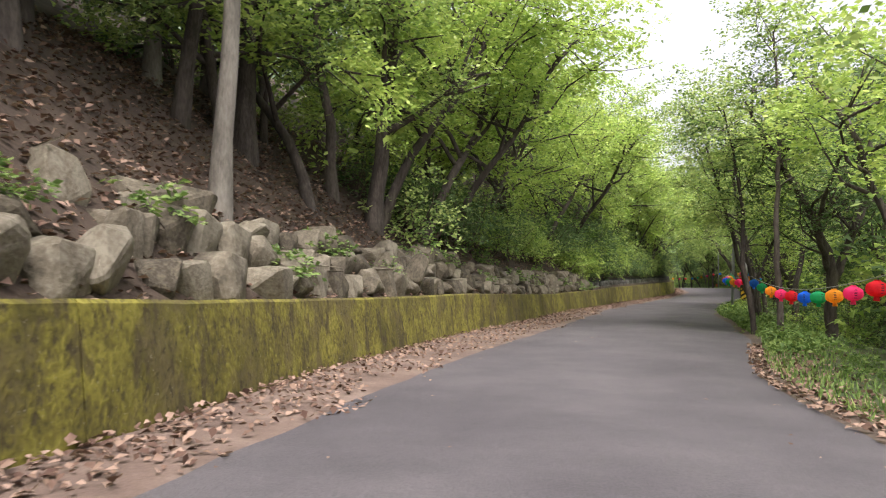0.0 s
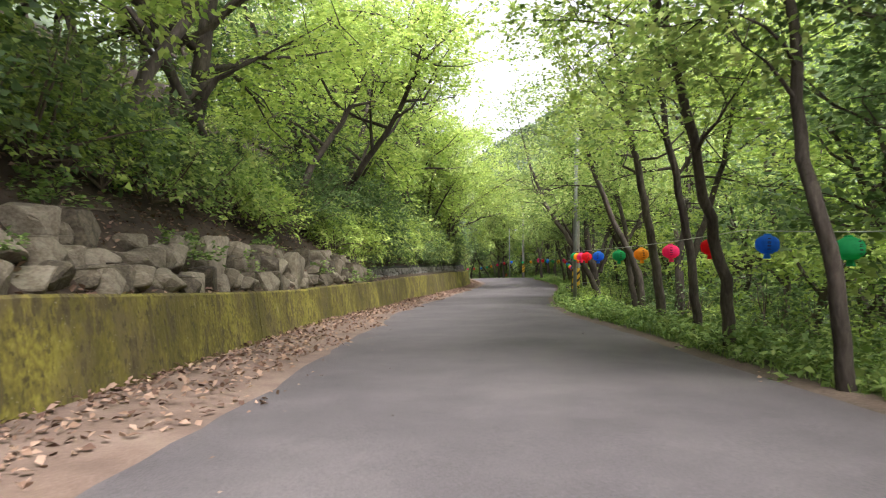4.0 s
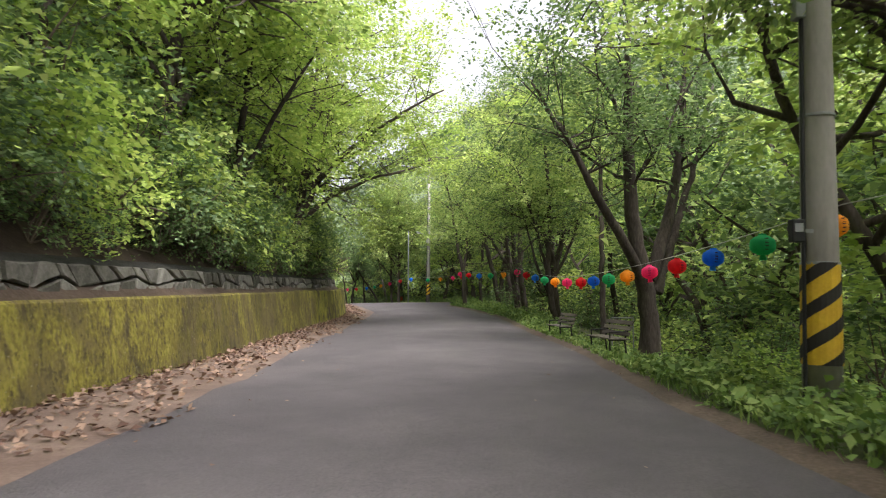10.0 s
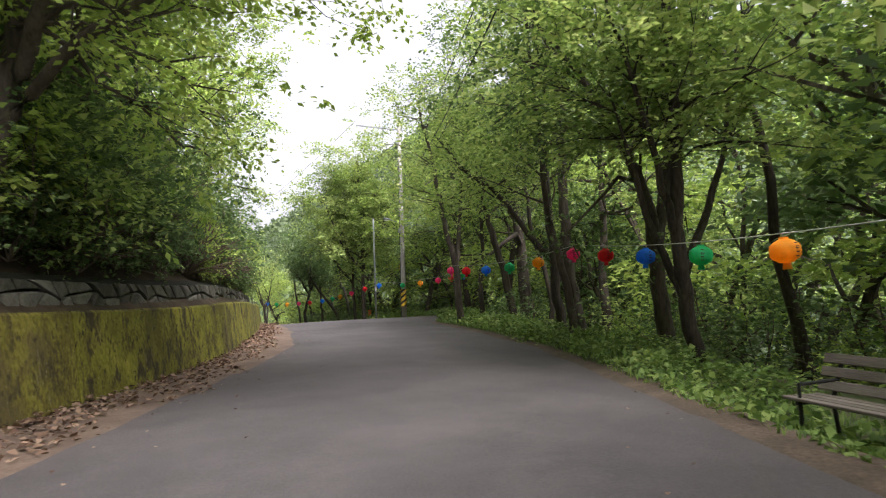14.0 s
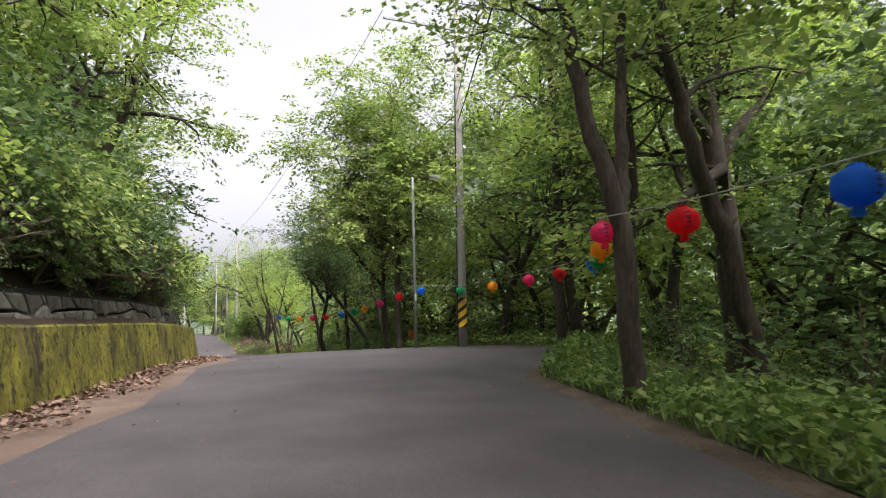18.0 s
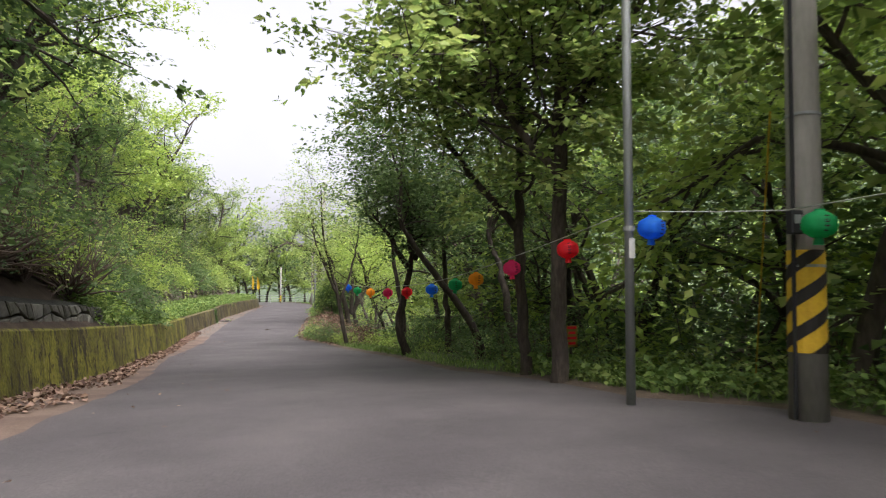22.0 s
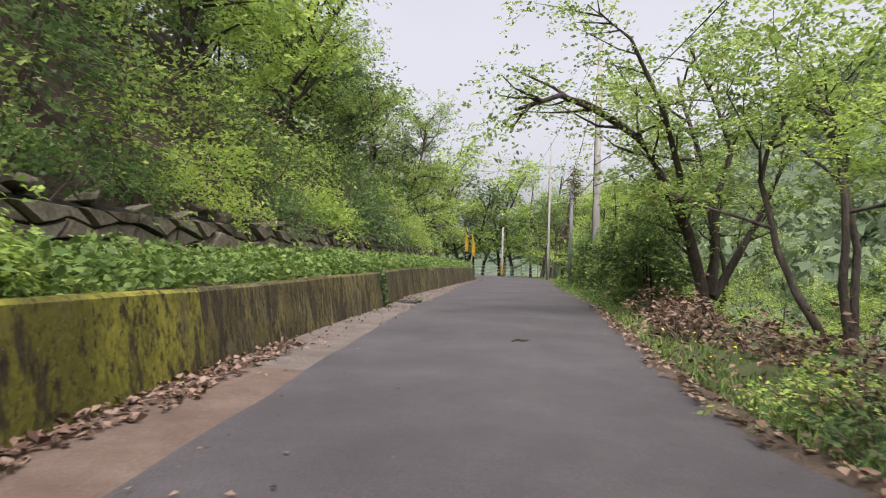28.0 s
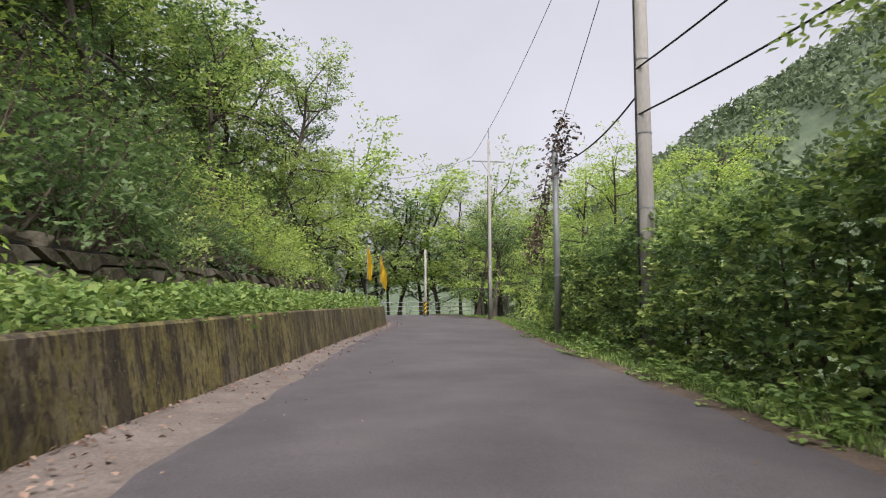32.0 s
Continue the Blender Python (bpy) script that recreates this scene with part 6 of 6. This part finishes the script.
def hang_lanterns():
    used = set()
    for (a, b, sag) in zip(SUPPORTS, SUPPORTS[1:], SAGS):
        pa, pb = spot(*a), spot(*b)
        n = max(4, int((pb - pa).length / 0.8))
        pts = []
        for k in range(n + 1):
            u = k / n
            s, lat = a[0] + (b[0] - a[0]) * u, a[1] + (b[1] - a[1]) * u
            pts.append(spot(s, lat, a[2] + (b[2] - a[2]) * u - 4 * sag * u * (1 - u)))
        wire("lantern_cord", pts, 0.007, CORD, "thin pale cord carrying paper lanterns", "cord")
    spans = list(zip(SUPPORTS, SUPPORTS[1:], SAGS))
    for index in range(-18, 42):
        s = float(PLACES(index))
        for a, b, sag in spans:
            if a[0] <= s < b[0]:
                u = (s - a[0]) / (b[0] - a[0])
                h = a[2] + (b[2] - a[2]) * u - 4 * sag * u * (1 - u)
                p = spot(s, a[1] + (b[1] - a[1]) * u, h - 0.06)
                color = CYCLE[index % 5]
                m = Matrix.Translation(p) @ Euler((0.05 * math.sin(index * 2.1), 0.06 * math.sin(index * 1.3), heading(s) + 0.35 * math.sin(index * 3.7))).to_matrix().to_4x4()
                if color in used:
                    copy_thing(lanterns[color], m)
                else:
                    used.add(color)
                    lanterns[color].matrix_world = m


hang_lanterns()


def bench(s, lat, turn):
    m = Matrix.Translation(spot(s, lat, float(lift(s, lat)) - 0.02)) @ Matrix.Rotation(heading(s) + turn, 4, "Z")
    b = thing("bench", m, "weathered wooden bench with dark iron legs on the verge", "bench", "benches on the verge")
    for x in (-0.55, 0.55):
        part("leg", rod((x, 0.2, 0), (x, 0.2, 0.44), 0.022), IRON, b)
        part("leg", rod((x, -0.22, 0), (x, -0.17, 0.44), 0.022), IRON, b)
        part("seat_rail", rod((x, -0.2, 0.42), (x, 0.24, 0.42), 0.02), IRON, b)
        part("back_post", rod((x, -0.17, 0.42), (x, -0.33, 0.86), 0.022), IRON, b)
        part("armrest", rod((x, -0.25, 0.62), (x, 0.2, 0.6), 0.018), IRON, b)
        part("arm_post", rod((x, 0.2, 0.42), (x, 0.2, 0.61), 0.016), IRON, b)
    for k in range(4):
        part("seat_slat", box(1.5, 0.095, 0.03, (0, -0.14 + 0.112 * k, 0.455), bevel=0.006), WOOD, b)
    for k in range(3):
        part("back_slat", box(1.5, 0.03, 0.1, (0, -0.2 - 0.048 * k, 0.56 + 0.13 * k), Matrix.Rotation(0.34, 4, "X"), 0.006), WOOD, b)
    return b


bench(58.1, 4.0, 1.74)
bench(64.1, 3.95, 1.72)


def tube_frame(s, lat):
    f = thing("tube_frame", Matrix.Translation(spot(s, lat, float(lift(s, lat)) - 0.05)) @ Matrix.Rotation(heading(s), 4, "Z"), "low pale steel tube frame standing behind the bench", "frame")
    for x in (-0.3, 0.3):
        part("upright", rod((x, 0, 0), (x, 0, 0.98), 0.02), STEEL, f)
    for z in (0.72, 0.97):
        part("bar", rod((-0.32, 0, z), (0.32, 0, z), 0.02), STEEL, f)


tube_frame(60.4, 5.0)


def flag(s, lat, turn):
    base = thing("banner_flag", Matrix.Translation(spot(s, lat, CREST(s) - 0.2)) @ Matrix.Rotation(turn, 4, "Z"), "narrow yellow banner flag on a thin pole", "flag", "yellow flags at the bend")
    part("staff", rod((0, 0, 0), (0, 0, 2.95), 0.014), STEEL, base)
    bm = bmesh.new()
    rows = []
    for k in range(9):
        z = 2.9 - 1.45 * k / 8
        w = 0.24 * (0.15 + 0.85 * math.sin(min(1.0, (k + 0.4) / 4.2) * math.pi / 2)) * (1 - 0.25 * (k / 8) ** 3)
        rows.append([bm.verts.new((0.015 + w * j / 4, 0.035 * math.sin(j * 1.6 + k * 0.9), z - 0.04 * j)) for j in range(5)])
    for a, b in zip(rows, rows[1:]):
        for j in range(4):
            bm.faces.new((a[j], a[j + 1], b[j + 1], b[j]))
    bmesh.ops.solidify(bm, geom=bm.faces[:], thickness=0.004)
    part("cloth", bm, FLAG, base)


for s, lat, turn in ((164.4, -3.4, 0.3), (169.3, -3.3, 0.6), (177.0, -3.25, 0.1)):
    flag(s, lat, turn)


def fence():
    f = thing("fence", Matrix(), "low galvanised rail fence across the end of the lane", "fence")
    places = [spot(188.5, x, 0.0) for x in np.arange(-7, 9, 2.0)]
    for p in places:
        part("fence_post", rod(p - Vector((0, 0, 0.2)), p + Vector((0, 0, 1.25)), 0.035), STEEL, f)
    for z in (0.45, 0.8, 1.15):
        for a, b in zip(places, places[1:]):
            part("rail", rod(a + Vector((0, 0, z)), b + Vector((0, 0, z)), 0.026), STEEL, f)


fence()


# ---- stones ----
def rock_mesh(name, seed, mat, flat=0.0, count=22):
    """An angular stone: the hull of scattered corners, edges worn."""
    r = random.Random(seed)
    bm = bmesh.new()
    for _ in range(count):
        v = Vector((r.uniform(-1, 1), r.uniform(-1, 1), r.uniform(-1, 1)))
        m = max(abs(v.x), abs(v.y), abs(v.z))
        bm.verts.new(v * (r.uniform(0.42, 0.56) / m))
    out = bmesh.ops.convex_hull(bm, input=bm.verts[:])
    bmesh.ops.delete(bm, geom=[e for e in out["geom_interior"] if isinstance(e, bmesh.types.BMVert)], context="VERTS")
    bmesh.ops.bevel(bm, geom=bm.edges[:], offset=0.035, segments=1, affect="EDGES")
    for v in bm.verts:
        v.co += v.co.normalized() * 0.05 * noise.noise(v.co * 3.0 + Vector((seed, 0, 0)))
    me = bpy.data.meshes.new(name)
    bm.to_mesh(me)
    bm.free()
    me.materials.append(mat)
    return me


ROCKS = [rock_mesh("boulder", k, ROCK) for k in range(7)]


def stone(mesh, parent, name, at, size, turn):
    ob = new(name, mesh)
    ob.parent = parent
    ob.matrix_world = Matrix.Translation(at) @ Euler(turn).to_matrix().to_4x4() @ Matrix.Diagonal((*size, 1))


def boulder_bank():
    bank = thing("boulder_bank", Matrix(), "piled grey boulders stepping up the bank behind the wall", "rock bank", kind="structure")
    r = random.Random(8)
    s = -12.0
    while s < 41.5:
        small = 1.0 if s < 9 else 0.85 if s < 22 else 0.66
        w = r.uniform(0.5, 1.1) * small
        for row in range(3):
            if row and r.random() < (0.3, 0.22, 0.4, 0.5)[row]:
                continue
            big = r.uniform(0.5, 0.95) * small
            step = 0.62 if s < 9 else 0.4
            back = 0.68 + step * row * small + 0.14 * r.random()
            up = CREST(s) + big * 0.28 + 0.5 * row * small
            tip = 0.1 + 0.1 * row if s < 9 else 0.08
            stone(r.choice(ROCKS), bank, "boulder", spot(s + r.uniform(-0.2, 0.2), FOOT(s) - back, up), (w * r.uniform(0.85, 1.3), r.uniform(0.55, 0.85), big * 1.1), (r.uniform(-tip, tip), r.uniform(-tip, tip), heading(s) + math.pi / 2 + r.uniform(-0.35, 0.35)))
        s += w * 0.84
    for s, h, w, d in ((28.6, 1.25, 0.75, 0.55), (16.4, 1.3, 0.75, 0.7), (33.6, 1.15, 0.9, 0.6), (37.4, 1.0, 0.6, 0.55), (39.6, 0.85, 1.0, 0.7), (40.6, 0.75, 0.9, 0.6)):
        stone(ROCKS[int(s) % 7], bank, "boulder", spot(s, FOOT(s) - 0.72, CREST(s) + h * 0.36), (w, d, h), (0.08, 0.05, heading(s) + math.pi / 2))


def stone_face(wall, name, mat, s0, s1, lat, base, rows, high, wide, jitter, deep, seed, gap=0.9):
    """Irregular stones fitted to one another on a wall face, each a piece of its own with open joints."""
    r = random.Random(seed)
    n = int((s1 - s0) / wide)
    grid = {}
    for i in range(n + 1):
        for j in range(rows + 1):
            edge = j == 0 or (j == rows and rows > 1)
            grid[i, j] = (s0 + (i + (0.35 if j % 2 else 0)) * wide + r.uniform(-jitter, jitter) * wide, j * high / rows + (0 if edge else r.uniform(-jitter, jitter) * high / rows))
    for i in range(n):
        for j in range(rows):
            quad = [grid[i, j], grid[i + 1, j], grid[i + 1, j + 1], grid[i, j + 1]]
            cs, ch = sum(q[0] for q in quad) / 4, sum(q[1] for q in quad) / 4
            ring = []
            for a, b in zip(quad, quad[1:] + quad[:1]):
                ring.append(a)
                ring.append(((a[0] + b[0]) / 2 + r.uniform(-0.05, 0.05) * wide, (a[1] + b[1]) / 2 + r.uniform(-0.05, 0.05) * wide))
            out = deep * r.uniform(0.5, 1.2)
            verts, count = [], len(ring)
            for k, (shrink, d) in enumerate(((gap, -0.06), (gap, out * 0.55), (gap - 0.16, out))):
                for s, h in ring:
                    s2, h2 = cs + (s - cs) * shrink, ch + (h - ch) * shrink
                    verts.append(spot(s2, lat(s2, h2) + d, base(s2) + h2))
            faces = [tuple(range(2 * count, 3 * count))]
            for k in range(2):
                for q in range(count):
                    a, b = k * count + q, k * count + (q + 1) % count
                    faces.append((a, b, b + count, a + count))
            o = verts[0].copy()
            ob = solid(name, [v - o for v in verts], faces, mat, wall)
            ob.location = o


def masonry():
    wall = ribbon("wall_masonry", MORTAR, 41, 111, 1.0, [(lambda s: FOOT(s) - 1.0, lambda s: CREST(s) + 0.6), (lambda s: FOOT(s) - 0.78, lambda s: CREST(s) + 0.5), (lambda s: FOOT(s) - 0.62, lambda s: CREST(s) - 0.12)], "low masonry wall of pale stones set in dark mortar", "stone wall")
    stone_face(wall, "facing_stone", MASON, 41.2, 110.5, lambda s, h: FOOT(s) - 0.62 - 0.14 * h, lambda s: CREST(s) - 0.04, 2, 0.54, 0.46, 0.46, 0.06, 15, 0.84)


def terrace_wall():
    wall = ribbon("wall_terrace", MORTAR, 121, 172, 1.0, [(lambda s: FOOT(s) - 3.7, lambda s: CREST(s) + 1.3), (lambda s: FOOT(s) - 3.1, lambda s: CREST(s) + 1.15), (lambda s: FOOT(s) - 2.82, lambda s: CREST(s) - 0.1)], "rough dry stone wall at the back of the terrace", "stone wall")
    stone_face(wall, "wall_stone", ROCK, 121.5, 171.5, lambda s, h: FOOT(s) - 2.82 - 0.2 * h, lambda s: CREST(s) - 0.05, 4, 1.15, 0.6, 0.48, 0.22, 21, 0.9)
    r = random.Random(5)
    for s in np.arange(122, 171, 1.1):
        stone(r.choice(ROCKS), wall, "cap_stone", spot(s + r.uniform(-0.4, 0.4), FOOT(s) - 3.15, CREST(s) + 1.2 + r.uniform(-0.1, 0.15)), (r.uniform(0.35, 0.8), 0.5, r.uniform(0.2, 0.36)), (r.uniform(-0.2, 0.2), r.uniform(-0.2, 0.2), heading(s) + math.pi / 2 + r.uniform(-0.3, 0.3)))


boulder_bank()
masonry()
terrace_wall()


def slab():
    o = thing("stone_slab", Matrix.Translation(spot(92.0, 6.7, 0.1)) @ Matrix.Rotation(heading(92.0), 4, "Z"), "flat worn concrete slab at the edge of the lay-by", "slab")
    part("block", box(1.1, 0.7, 0.2, bevel=0.05), APRON, o)


def stick():
    verts, faces = [], []
    tube([spot(130.1, 0.72, 0.075), spot(130.2, 0.82, 0.1), spot(130.16, 0.92, 0.085), spot(130.3, 1.02, 0.08)], [0.018, 0.03, 0.022, 0.008], 6, verts, faces)
    tagged(solid("fallen_stick", verts, faces, BARK), "short dark crooked stick lying on the asphalt", "stick")


GRATING = plain("dull_iron_grating", (0.045, 0.043, 0.042), 0.7, 0.5)


def drain_grate(s, lat):
    g = thing("drain_grate", Matrix.Translation(spot(s, lat, 0.035)) @ Matrix.Rotation(heading(s), 4, "Z"), "dark iron drain grate set in the concrete strip", "drain grate")
    # no hole is cut: a thin black plate stands in for the pit's shade
    part("pit_shade", box(0.62, 0.92, 0.02, (0, 0, -0.005)), BLACK, g, "black opening under the bars")
    for x in (-0.31, 0.31):
        part("frame_side", box(0.05, 1.0, 0.05, (x, 0, 0.0), bevel=0.006), GRATING, g)
    for y in (-0.475, 0.475):
        part("frame_end", box(0.57, 0.05, 0.05, (0, y, 0.0), bevel=0.006), GRATING, g)
    for k in range(11):
        part("bar", box(0.57, 0.03, 0.04, (0, -0.4 + 0.08 * k, 0.0), bevel=0.004), GRATING, g)


drain_grate(139.0, -2.72)
put("weed", 139.7, -2.6, 0.45, 1.0, h=0.02, sink=0.02, high=0.3)
slab()
stick()
